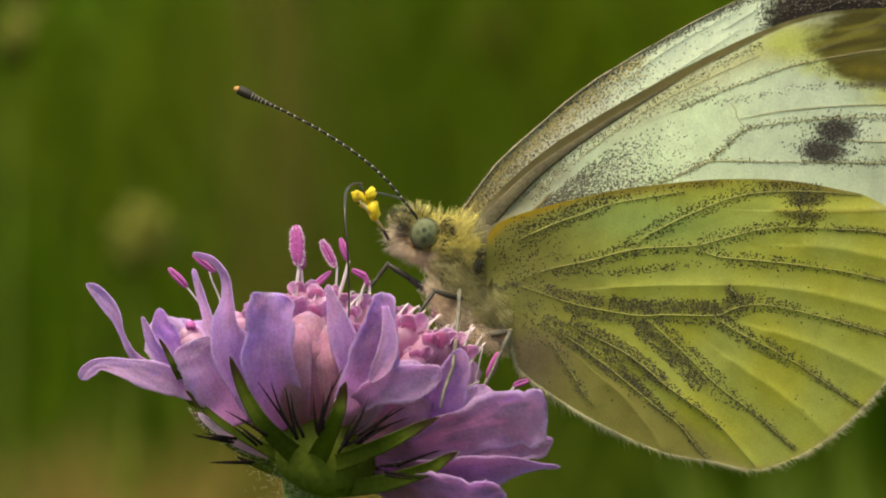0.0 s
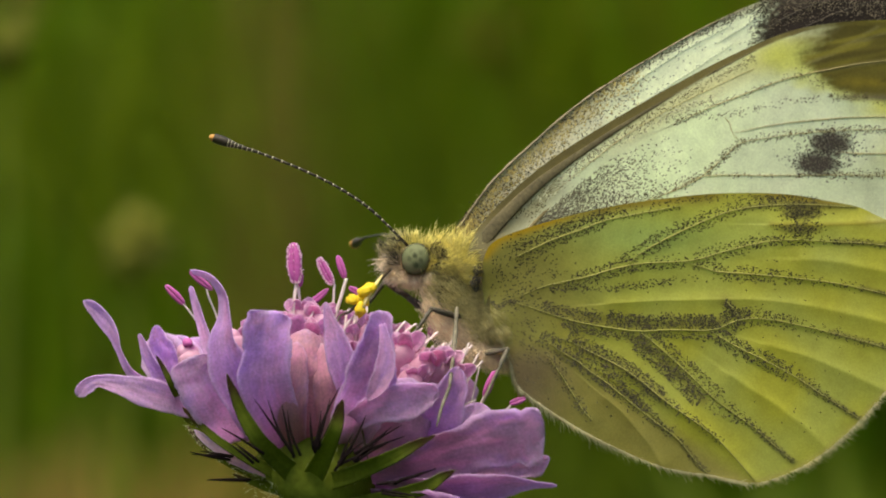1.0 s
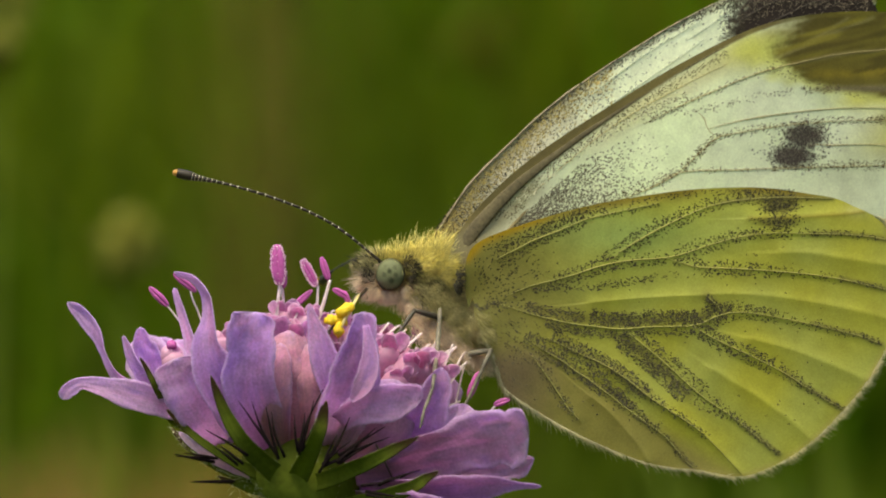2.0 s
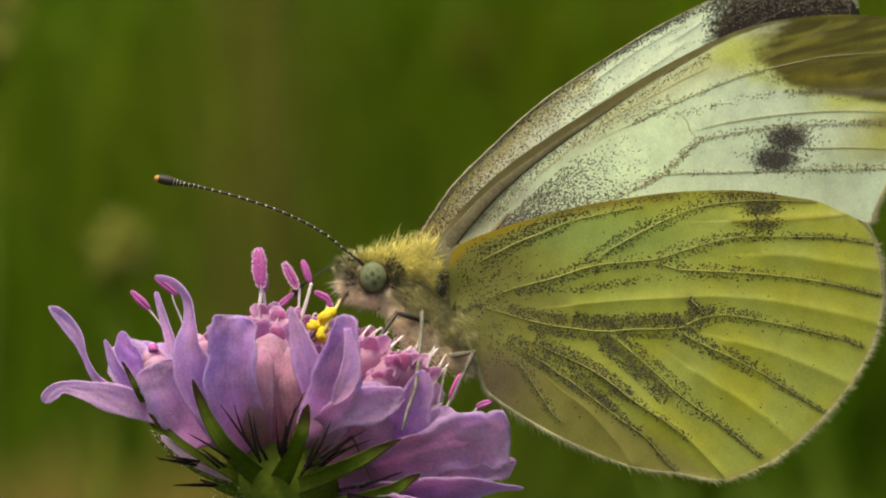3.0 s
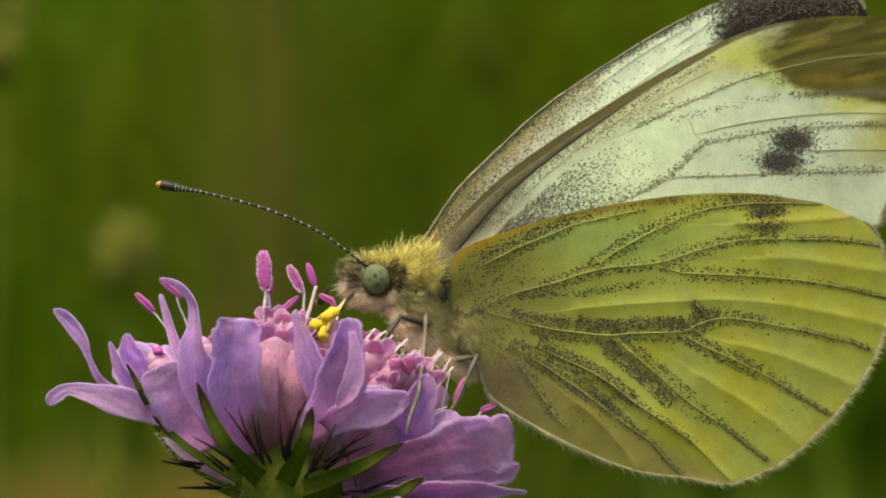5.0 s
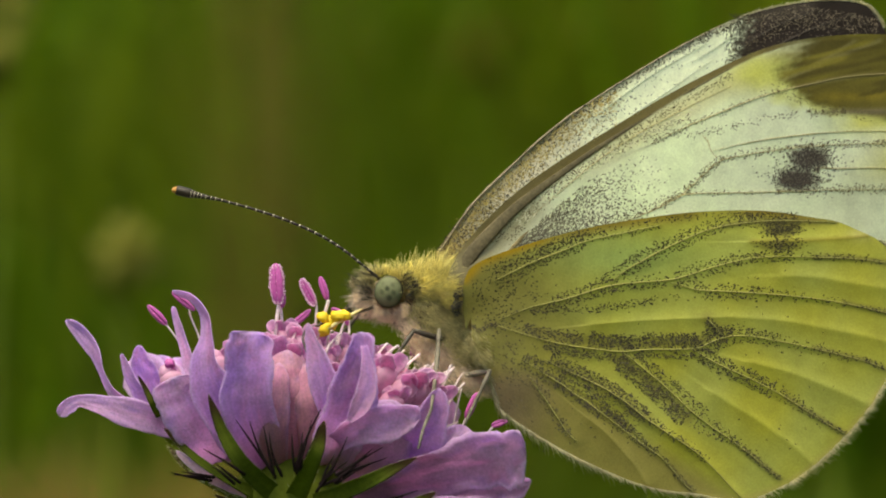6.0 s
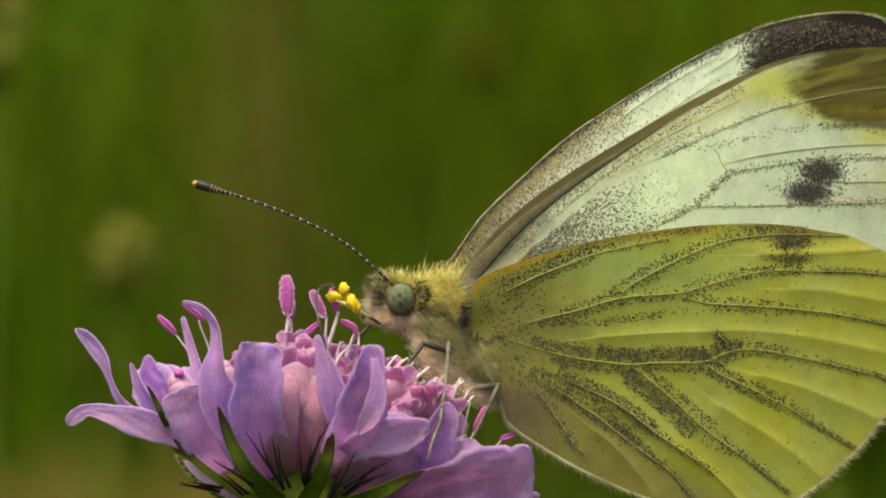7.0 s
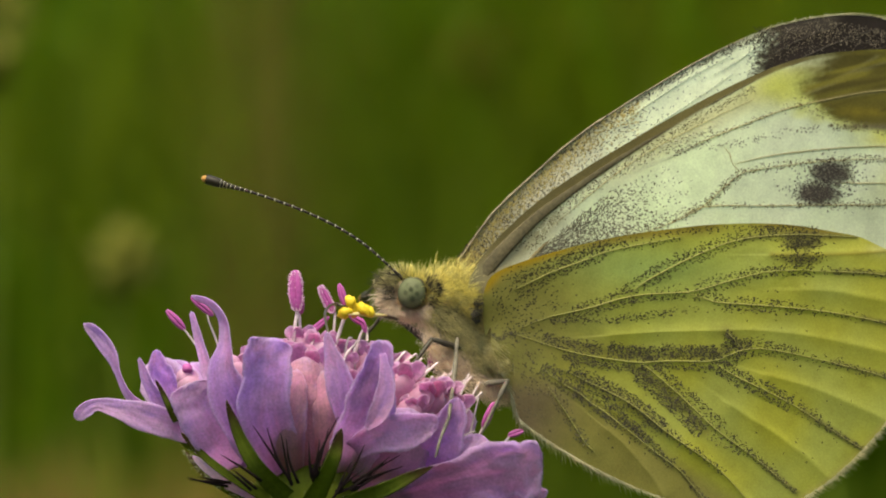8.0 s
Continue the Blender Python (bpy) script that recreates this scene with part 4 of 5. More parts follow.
def furry(parent, region, count, lengths, wide, lean, material, label="", seed=0, rise=0.7):
    """Fur over a stretch of the body. region: list of (u, v, d, ru, rv) blobs; lean: combed direction in (u, v, d); rise: how far it stands off."""
    rnd = random.Random(seed)
    pieces = []
    for _ in range(int(count * 1.3)):
        u, v, d, ru, rv = region[rnd.randrange(len(region))]
        ru, rv = ru * rnd.uniform(0.75, 1.3), rv * rnd.uniform(0.75, 1.3)
        u, v, d = u + rnd.gauss(0, 0.2) * ru, v + rnd.gauss(0, 0.2) * rv, d + rnd.gauss(0, 0.05)
        a, q = rnd.uniform(0, 6.2832), math.sqrt(rnd.random())
        du, dv = ru * q * math.cos(a), rv * q * math.sin(a)
        face = math.sqrt(max(0.0, 1 - q * q))
        if parent.name == "head" and math.hypot((u + du - 655) / 27, (v + dv - 501) / 30) < 1:
            continue
        root = P(u + du, v + dv, d - face * 0.45)
        out = Vector((math.cos(a) * q, -0.75 * face, -math.sin(a) * q))
        w = out * rise + Vector((lean[0], lean[2], -lean[1])) + Vector((rnd.gauss(0, 0.22), rnd.gauss(0, 0.15), rnd.gauss(0, 0.22))) * (0.4 + rise * 0.86)
        pieces.append(hair(root, w, rnd.uniform(*lengths) * G, wide * 0.78 * G * rnd.uniform(0.7, 1.2), Vector((lean[0] * 0.2, 0, -0.12))))
    ob = part("fur", joined(pieces), material, parent, label)
    return tagged(ob, kind="stuff")


furry(thorax, [(700, 470, 1.2, 45, 26), (740, 462, 1.2, 36, 24), (680, 478, 1.6, 20, 18), (725, 478, 0.8, 42, 24), (748, 482, 0.5, 18, 30)], 3400, (14, 32), 0.6, (0.35, -0.6, -0.2), M_FUR_Y, "long yellow fur on the back", 1)
furry(thorax, [(720, 525, 0.4, 30, 32), (755, 550, 0.1, 42, 40), (790, 588, 0.0, 40, 34), (745, 530, 0.2, 32, 30), (780, 575, 0.0, 34, 36), (800, 600, -0.2, 30, 26)], 9000, (5, 14), 0.42, (0.8, 0.55, 0), M_FUR_O, "short olive fur on the flank", 2, 0.35)
furry(thorax, [(712, 540, 0.2, 9, 18), (705, 566, 0.3, 12, 9), (775, 590, 0.0, 30, 22), (745, 515, 0.1, 30, 8)], 130, (5, 13), 0.5, (0.6, 0.4, 0), M_FUR_D, "", 3, 0.3)
furry(thorax, [(712, 580, 0.3, 24, 22), (750, 618, 0.0, 42, 26), (795, 645, -0.15, 40, 22), (822, 656, -0.2, 26, 18), (700, 562, 0.5, 20, 20), (735, 602, 0.1, 30, 22)], 9000, (4, 11), 0.42, (0.75, 0.6, 0), M_FUR_C, "pale pinkish fur underneath", 4, 0.4)
furry(thorax, [(735, 488, 0.2, 34, 16), (757, 497, 0.0, 14, 22)], 1000, (10, 22), 0.55, (0.6, 0.0, 0), M_FUR_Y, "", 5, 0.5)
furry(thorax, [(806, 580, -0.8, 16, 16), (822, 606, -0.9, 14, 14)], 240, (8, 18), 0.4, (0.7, 0.7, -0.1), M_FUR_O, "olive hairs over the wing roots", 12, 0.2)
furry(thorax, [(775, 514, -0.7, 8, 17), (776, 518, -0.8, 6, 12), (779, 496, -0.6, 8, 7)], 260, (3, 8), 0.9, (0.2, 0.5, -0.3), M_FUR_D, "dark hairs at the wing joint", 14)

# head, which nods on the thorax
head = part("head", ball(650, 512, 1.8, 36, 36, 42, 20, 18, 12, 0.1), M_BODY, butterfly, "small furry head", OH)


def eye_pigment(verts, c):
    """Grey-green facets with dark false pupils and a thin dark rim."""
    spots = [(-0.07, -0.20, 0.15, 1.0), (0.38, 0.02, 0.15, 0.7), (-0.42, 0.02, 0.15, 0.6), (0.08, 0.36, 0.17, 0.8), (0.30, -0.42, 0.14, 0.4), (-0.35, -0.48, 0.12, 0.3)]
    res = []
    for p in verts:
        x, z = (p.x - c.x) / (26 * G), -(p.z - c.z) / (29 * G)
        dark = max(s * max(0.0, min(1.0, 2.2 - 1.6 * math.hypot(x - a, z - b) / r)) for a, b, r, s in spots)
        rim = max(0.0, min(1.0, (math.hypot(x, z) - 0.88) / 0.08))
        g = Vector((0.125, 0.135, 0.072)).lerp(Vector((0.028, 0.034, 0.016)), dark)
        res.append(g.lerp(Vector((0.040, 0.034, 0.018)), rim))
    return res


for side in (-1, 1):
    d = 1.8 + side * 1.35
    g = ball(655, 501, d, 26, 29, 23, 12, 40, 30)
    part("eye", g, M_EYE, head, "grey-green compound eye with dark spots", pigment=eye_pigment(g[0], P(655, 501, d)))
    part("palp", tube([(632, 532, 1.8 + side * 0.35, 9), (610, 518, 1.8 + side * 0.45, 8), (594, 502, 1.8 + side * 0.5, 6), (583, 484, 1.8 + side * 0.5, 2)], 10, 8), M_FUR_O, head, "bristly palp")
furry(head, [(655, 476, 1.2, 24, 8), (640, 474, 1.4, 18, 10)], 260, (14, 30), 0.75, (0.05, -0.9, 0.1), M_FUR_Y, "", 6)
furry(head, [(620, 486, 1.2, 14, 22), (608, 492, 1.3, 12, 18)], 640, (8, 20), 0.6, (-0.7, -0.4, 0), M_FUR_O, "", 7)
furry(head, [(612, 510, 1.1, 16, 16), (625, 530, 1.0, 22, 12), (640, 540, 1.0, 24, 8)], 900, (7, 18), 0.5, (-0.6, 0.35, 0), M_FUR_C, "pale fur on the face", 8)
furry(head, [(606, 516, 1.0, 14, 14), (622, 532, 0.9, 20, 8), (645, 542, 0.9, 20, 5)], 120, (14, 28), 0.5, (-0.75, 0.45, 0), M_FUR_C, "long pale face hairs", 15)
furry(head, [(660, 541, 0.9, 28, 10), (682, 550, 0.9, 20, 16), (684, 535, 0.7, 12, 14)], 2000, (4, 10), 0.45, (0.3, 0.5, 0), M_FUR_C, "", 9, 0.3)
furry(head, [(598, 486, 1.3, 12, 14), (614, 492, 1.0, 9, 18), (628, 472, 1.2, 12, 6), (622, 508, 0.8, 8, 12)], 190, (12, 26), 0.65, (-0.6, -0.5, 0), M_FUR_D, "dark bristles before the eyes", 10)
furry(head, [(692, 498, 0.4, 8, 20), (684, 476, 0.7, 9, 8), (700, 490, 0.3, 6, 8)], 190, (8, 18), 0.75, (0.5, -0.2, 0), M_FUR_D, "", 11)


def antenna(rows, name, label, pivot, pale=None, end=0.82):
    """A banded shaft and a club with a pale tip, in one mesh."""
    c = spline(rows, 240)
    pieces, kinds = [], []
    n = 30
    for i in range(n):
        lo, hi = int(i * 200 / n), int((i + 1) * 200 / n)
        cut = hi - 1
        for a, b, k, fat in ((lo, cut, 0, 1.0), (cut, hi, 1 if i > 2 else 0, 1.04)):
            g = tube([tuple(r[:3]) + (r[3] * fat,) for r in c[a:b + 1]], 3, 7)
            pieces.append(g)
            kinds += [k] * len(g[1])
    g = tube([tuple(r) for r in c[200:234]], 12, 12)
    pieces.append(g)
    kinds += [0] * len(g[1])
    e = c[234]
    g = ball(e[0] - 1, e[1], e[2], e[3] * end, e[3] * end * 0.9, e[3] * end, 0, 10, 8)
    pieces.append(g)
    kinds += [2] * len(g[1])
    return part(name, joined(pieces), M_ANT, head, label, pivot, second=(pale or M_ANT_W, M_ANT_T), which=kinds)


antenna([(640, 482, 0.9, 4), (612, 459, 0.6, 2.3), (560, 421, 0.3, 2.6), (500, 391, 0.1, 2.5), (430, 367, 0.0, 2.5), (360, 349, -0.1, 2.6), (318, 341, -0.1, 4.8), (292, 336, -0.1, 8.6), (268, 331, -0.1, 8.4)],
        "antenna", "dark antenna ringed with white, club tipped orange", P(640, 482, 0.9))
FAR_BASE = P(632, 474, 2.6)
far_antenna = antenna([(632, 474, 2.6, 2.6), (590, 462, 2.6, 1.8), (520, 444, 2.6, 1.7), (440, 430, 2.6, 1.7), (360, 420, 2.6, 1.7), (300, 414, 2.6, 1.9), (262, 413, 2.6, 4.2), (236, 413, 2.6, 8.2), (212, 414, 2.6, 8.8)],
                      "antenna", "dark antenna ringed with white, pointing away", FAR_BASE, mat("antenna_ring", (0.12, 0.11, 0.08), 0.6, 0.0, 9000, 0.1, 0.1), 1.15)

# tongue: a stiff upper piece that carries four pollen lumps, and the lower piece dipped into a floret
TOP = P(568, 572, -1.0)
tongue = part("tongue", tube([(622, 521, 1.0, 3.2), (600, 541, -0.6, 3), (568, 572, -1.9, 2.6), (541, 597, -2.2, 2.6)], 12, 7), M_TONGUE, butterfly, "dark thin upper tongue", TOP)
for u, v, ru, rv, a in ((549, 575, 11, 8, 20), (573, 562, 13, 9, -25), (561, 592, 9, 13, 10), (583, 556, 9, 8, 0), (566, 577, 12, 9, 35)):
    part("pollen_lump", ball(u, v, -2.15 + (u % 3) * 0.12, ru * 1.12, rv * 1.12, 10, a, 14, 10, 0.45), M_POLLINIA, tongue, "bright yellow pollen lump")
part("pollen_stalk", tube([(566, 590, -2.3, 2.5), (580, 566, -2.1, 4), (596, 545, -1.2, 3), (603, 535, -0.7, 1.5)], 10, 7), M_STALK, tongue, "pale pollen stalk")
KNEE = P(541, 597, -2.2)
tongue_tip = part("tongue_tip", tube([(541, 597, -2.2, 2.4), (529, 599, -2.8, 2.4), (521, 607, -3.3, 2.4), (519, 622, -4.4, 2.4), (523, 660, -5.5, 2.3), (533, 720, -5.6, 2.2), (541, 797, -5.0, 1.9), (546, 880, -4.5, 1.4)], 36, 7), M_TONGUE, butterfly,
                  "dark thin lower tongue", KNEE)


def leg(rows, label, thick=1.0, material=None):
    """A jointed leg with spurs, in the butterfly's space; rows: right, down, behind, radius."""
    base = P(*rows[0][:3])
    pieces = []
    for a, b in zip(rows, rows[1:]):
        mid = [(x + y) / 2 for x, y in zip(a, b)]
        pieces.append(tube([(a[0], a[1], a[2], a[3] * 0.85 * thick), (*mid[:3], mid[3] * 1.1 * thick), (b[0], b[1], b[2], b[3] * 0.8 * thick)], 7, 7, 1, 0.08))
        pieces.append(ball(b[0], b[1], b[2], b[3] * thick, b[3] * thick, b[3] * thick, 0, 7, 5))
    for i in range(60):
        k = random.randrange(len(rows) - 1)
        f = random.random()
        a, b = rows[k], rows[k + 1]
        p = P(*[x + (y - x) * f for x, y in zip(a[:3], b[:3])])
        pieces.append(hair(p, Vector((random.gauss(0, 1), random.gauss(0, 1), random.gauss(-0.5, 1))), 9 * G, 0.45 * G, Vector((0, 0, -0.2))))
    return part("leg", joined(pieces), material or M_LEG, butterfly, label, base)


M_LEG_P = mat("pale_leg", (0.125, 0.108, 0.08), 0.5, 0.0, 9000, 1.0, 0.8)
legs = [
    leg([(772, 580, 0.3, 6), (735, 574, -0.3, 6), (694, 563, -0.9, 4), (672, 595, -1.4, 3.6), (652, 620, -1.8, 3.2), (630, 652, -2.2, 2.4)], "dark jointed foreleg"),
    leg([(739, 560, -0.5, 3.6), (738, 585, -1.6, 4.0), (733, 645, -4.0, 3.8), (726, 700, -7.6, 3.2), (711, 740, -8.4, 2.8), (704, 770, -8.8, 2.0)], "pale thin middle leg on a petal", 1.0, M_LEG_P),
    leg([(745, 646, 0.6, 7), (790, 640, -0.5, 6), (829, 633, -1.3, 4.2), (814, 668, -1.6, 3.4), (800, 697, -1.8, 3.2), (785, 730, -2.0, 2.4)], "grey hind leg bent over a petal", 1.0, M_LEG_P),
    leg([(690, 568, 2.6, 8), (652, 541, 3.0, 6), (612, 515, 3.2, 4.5), (594, 540, 3.2, 3.5), (575, 562, 3.2, 3.5), (537, 597, 3.2, 2.5)], "dark foreleg on the far side"),
    leg([(770, 640, 3.6, 8), (735, 642, 4.2, 6), (690, 610, 4.6, 4), (650, 640, 4.6, 3)], "dark middle leg on the far side"),
]

# ---- the scabious flower ----
DEPTH = 0.70
flower = thing("scabious_flower", OF, "lilac scabious flower head with pink anthers on a hairy green stem", "flower")
VIOLET, LILAC, PINK, ROSE = Vector((0.62, 0.35, 0.75)), Vector((0.76, 0.50, 0.77)), Vector((0.69, 0.39, 0.51)), Vector((0.68, 0.33, 0.50))


def petal(rows, tip_colour=LILAC, base_colour=PINK, label="", cup=0.25, ruffle=0.07, tip=0.14, wave=0.0, thick=0.035, turn_at=0.45, n=36, m=15):
    g, uv = blade(rows, n, m, cup, ruffle * 1.25, tip, thick, wave)
    seed = random.uniform(0, 60)
    pig = []
    for s, x in uv:
        f = max(0.0, min(1.0, (x - turn_at + 0.25) / 0.5)) + 0.35 * noise.noise(Vector((s * 3 + seed, x * 4, 0)))
        f = max(0.0, min(1.0, f))
        c = base_colour.lerp(tip_colour, f)
        rim = max(0.0, (abs(s - 0.5) * 2 - 0.80) / 0.20, (x - 0.94) / 0.06)
        h = noise.noise(Vector((s * 2.2 + seed, x * 3 + 20, 3))) + 0.7 * noise.noise(Vector((s * 9 + seed, x * 11, 8))) + 0.5 * noise.noise(Vector((s * 21 + seed, x * 27, 5)))
        c = c.lerp(Vector((0.72, 0.36, 0.62)), max(0.0, h) * 0.7).lerp(Vector((0.42, 0.24, 0.68)), max(0.0, -h) * 0.5)
        # pale thin edge, its bluish highlight put into the colour as well
        pig.append(c.lerp(Vector((0.84, 0.66, 0.93)), min(1.0, rim) * 0.6))
    return part("petal", g, M_PETAL, flower, label, pigment=pig, uv=uv)


# outer petals, from the far edge round to the near ones
petal([(240, 720, 1.5, 10, 20), (205, 705, 1.2, 10, 25), (165, 680, 1, 11, 40), (143, 640, 1, 9, 50), (128, 604, 1, 12, 20), (104, 572, 1, 13, 10), (78, 552, 0.8, 9, 0)], LILAC, LILAC, "lilac petal with a narrow curled tip", 0.3, 0.06)
petal([(290, 745, -1, 18, 0), (245, 728, -2, 24, 0), (195, 715, -2.5, 26, 0), (145, 702, -2.8, 17, -10), (105, 695, -3, 11, 0), (82, 705, -3, 13, 10), (68, 722, -3, 10, 10)], LILAC, LILAC, "pale lilac petal spreading outwards", 0.15, 0.07, 0.08)
petal([(255, 735, 0, 12, 0), (225, 700, 0, 14, 20), (200, 660, 0, 13, 35), (186, 630, 0, 8, 30), (177, 610, 0, 3, 20)], LILAC, VIOLET, "", 0.3, 0.05, 0.04)
petal([(262, 730, 2, 22, 0), (240, 690, 2, 30, 0), (222, 650, 2, 26, 10), (212, 620, 2, 17, 10), (208, 595, 2, 5, 0)], VIOLET, VIOLET, "", 0.2, 0.07, 0.04)
petal([(345, 790, 1, 12, 0), (330, 760, 0.5, 25, 0), (280, 720, 2, 30, 0), (250, 680, 3, 30, 0), (235, 650, 3.2, 16, 0)], LILAC, VIOLET, "", 0.2, 0.07)
petal([(350, 800, -2, 14, 0), (328, 755, -4.6, 40, 0), (300, 710, -5.8, 48, 0), (280, 675, -6.3, 48, 0), (270, 650, -6.5, 40, 0)], LILAC, LILAC, "broad translucent lilac petal", 0.12, 0.05, 0.16)
petal([(395, 740, -3.0, 20, 0), (345, 690, -3, 18, 10), (305, 640, -2.6, 13, 20), (288, 590, -2.2, 10, 30), (275, 550, -2, 7, 20), (267, 525, -2, 4, 0)], LILAC, LILAC, "narrow upright petal lobe", 0.3, 0.05, 0.03)
petal([(415, 800, -2.5, 22, 0), (385, 740, -5.5, 46, 0), (345, 680, -6.8, 42, 5), (327, 630, -7, 27, 20), (331, 585, -7, 19, 45), (327, 540, -6.6, 15, 55), (303, 508, -6.2, 11, 60), (266, 497, -6, 7, 40)], LILAC, VIOLET, "petal rolled over at its tip", 0.35, 0.05, 0.08)
petal([(430, 770, -1, 26, 0), (395, 720, -2, 36, 0), (365, 660, -2, 30, 0), (355, 625, -2, 14, 0), (352, 606, -2, 9, 0)], LILAC, PINK, "", 0.3, 0.06)
petal([(452, 838, -2.3, 14, 0), (425, 770, -6.2, 36, 0), (400, 700, -8.2, 44, 5), (402, 640, -8.9, 43, 0), (404, 600, -9.2, 42, -5), (405, 568, -9.2, 36, -15)], Vector((0.66, 0.42, 0.80)), Vector((0.66, 0.38, 0.66)), "broad violet petal standing upright", 0.22, 0.07, 0.05)
petal([(480, 840, -2, 16, 0), (470, 760, -5.8, 48, 0), (465, 690, -7, 54, 0), (468, 640, -6.8, 48, 0), (472, 600, -6, 34, 0)], PINK, Vector((0.62, 0.33, 0.42)), "pinkish unopened petal tube", -0.45, 0.05, 0.2)
petal([(505, 845, -2.1, 14, 0), (520, 770, -6.0, 40, 0), (520, 700, -7.2, 42, 0), (505, 650, -6.8, 30, 0), (498, 625, -6.2, 18, 0)], PINK, Vector((0.60, 0.32, 0.41)), "pinkish unopened petal tube", -0.45, 0.05, 0.2)
petal([(462, 842, -2.1, 12, 0), (448, 770, -6.6, 26, 0), (446, 705, -7.8, 28, 0), (452, 655, -7.6, 24, 0), (456, 622, -7, 14, 0)], PINK, Vector((0.62, 0.33, 0.42)), "pinkish unopened petal tube", -0.4, 0.05, 0.2)
petal([(560, 790, -5, 14, 0), (560, 740, -7, 22, 0), (545, 680, -8, 26, 5), (527, 625, -8.3, 22, 10), (514, 585, -8.4, 12, 15), (506, 554, -8.4, 4, 0)], LILAC, VIOLET, "narrow pointed lilac petal lobe", 0.25, 0.05, 0.03)
petal([(545, 850, -2.3, 14, 0), (600, 800, -6.4, 60, 0), (625, 750, -8, 75, 0), (622, 710, -8, 60, 0), (615, 690, -7.6, 34, 0)], Vector((0.60, 0.38, 0.66)), Vector((0.56, 0.31, 0.40)), "broad lilac corolla base", -0.25, 0.06, 0.25)
petal([(555, 800, -5, 22, 0), (565, 745, -8, 44, -5), (583, 690, -9.4, 46, 0), (597, 640, -10.1, 35, 10), (602, 600, -10.4, 25, 15), (602, 566, -10.4, 16, 10)], Vector((0.56, 0.31, 0.68)), LILAC, "folded lilac petal with a pale edge", 0.40, 0.08, 0.08, thick=0.05)
petal([(560, 760, -8, 20, -14), (600, 735, -9.6, 28, -14), (650, 722, -10.6, 33, -14), (690, 712, -11, 22, -14), (708, 712, -11, 12, -14)], LILAC, LILAC, "", 0.3, 0.08, 0.15)
petal([(600, 770, -6, 20, 0), (640, 735, -6, 34, 0), (672, 705, -5.5, 32, 0), (685, 685, -5, 18, 0)], LILAC, LILAC, "", 0.2, 0.08, 0.2)
petal([(650, 840, -3, 22, 0), (690, 790, -6.5, 44, 0), (718, 740, -8, 36, 5), (735, 700, -8.6, 24, 10), (741, 664, -8.8, 15, 10)], Vector((0.62, 0.36, 0.68)), VIOLET, "upright lilac petal under a leg", 0.3, 0.06, 0.14)
petal([(700, 830, -3, 20, 0), (745, 790, -3.5, 30, 0), (775, 755, -3.5, 28, 0), (790, 732, -3, 16, 0)], LILAC, VIOLET, "", 0.25, 0.06, 0.2)
# base colour darkened to carry the shade on the lower petals
petal([(560, 855, -2, 16, -22), (650, 840, -6.5, 34, -22), (730, 815, -9, 44, -22), (800, 795, -10.2, 50, -22), (855, 785, -10.8, 56, -22), (895, 786, -11, 50, -22)], LILAC, Vector((0.48, 0.25, 0.42)), "large lilac petal with a wavy edge", 0.15, 0.10, 0.05, turn_at=0.62)
petal([(740, 838, -7, 18, -18), (820, 842, -8.5, 22, -18), (870, 836, -9.3, 22, -18), (905, 825, -9.6, 12, -18)], LILAC, LILAC, "", 0.25, 0.10, 0.2)
petal([(600, 885, -2, 20, -30), (690, 890, -7, 40, -30), (760, 885, -9.5, 40, -30), (830, 872, -10.5, 22, -30), (880, 872, -10.8, 7, -30), (918, 874, -10.8, 4, -30)], Vector((0.55, 0.33, 0.64)), Vector((0.44, 0.23, 0.44)), "lower petal with a thin drawn-out tip", 0.2, 0.08, 0.06)
petal([(590, 900, -2, 20, -30), (680, 925, -8, 50, -30), (760, 930, -11, 52, -30), (820, 920, -12, 40, -30)], Vector((0.55, 0.33, 0.64)), Vector((0.44, 0.23, 0.44)), "", 0.2, 0.08, 0.2)
petal([(606, 590, -10.8, 5, 0), (613, 630, -11.2, 12, 0), (611, 670, -11.4, 18, 0), (596, 703, -11.4, 15, 0), (580, 725, -11.2, 4, 0)], Vector((0.70, 0.42, 0.66)), Vector((0.62, 0.36, 0.68)), "pale folded-over edge of a petal", 0.25, 0.05, 0.06)
petal([(405, 852, -3.6, 11, 0), (352, 833, -4.3, 10, 0), (310, 808, -4.3, 8, 0), (276, 780, -4.1, 4, 0)], Vector((0.70, 0.56, 0.66)), Vector((0.66, 0.44, 0.56)), "whitish lilac petal base between bracts", 0.2, 0.06, 0.1)
# petals on the far side, seen between the others
for i in range(14):
    a = radians(32 + 116 * i / 13)
    u, d = 480 + 300 * math.cos(a), 2 + 9 * math.sin(a)
    v = 690 + 0.13 * (u - 480) - 10 * math.sin(a)
    petal([(480 + 150 * math.cos(a), 790, d * 0.4, 16, 0), (480 + 230 * math.cos(a), 740, d * 0.7, 34, random.uniform(-20, 20)), (u, v, d, 40, random.uniform(-25, 25)), (u + 26 * math.cos(a), v - 40, d + 0.6, 22, 0)],
          LILAC, VIOLET, "", 0.3, 0.08, 0.2, n=14, m=7)


def floret(u, v, d, size, lean, open_lobes, hue):
    """An inner floret: a swollen tube closing in rounded lobes, one mesh."""
    c0, c1 = ROSE, Vector((0.80, 0.50, 0.68))
    base_u, base_v = 500 + (u - 500) * 0.5, v + 105
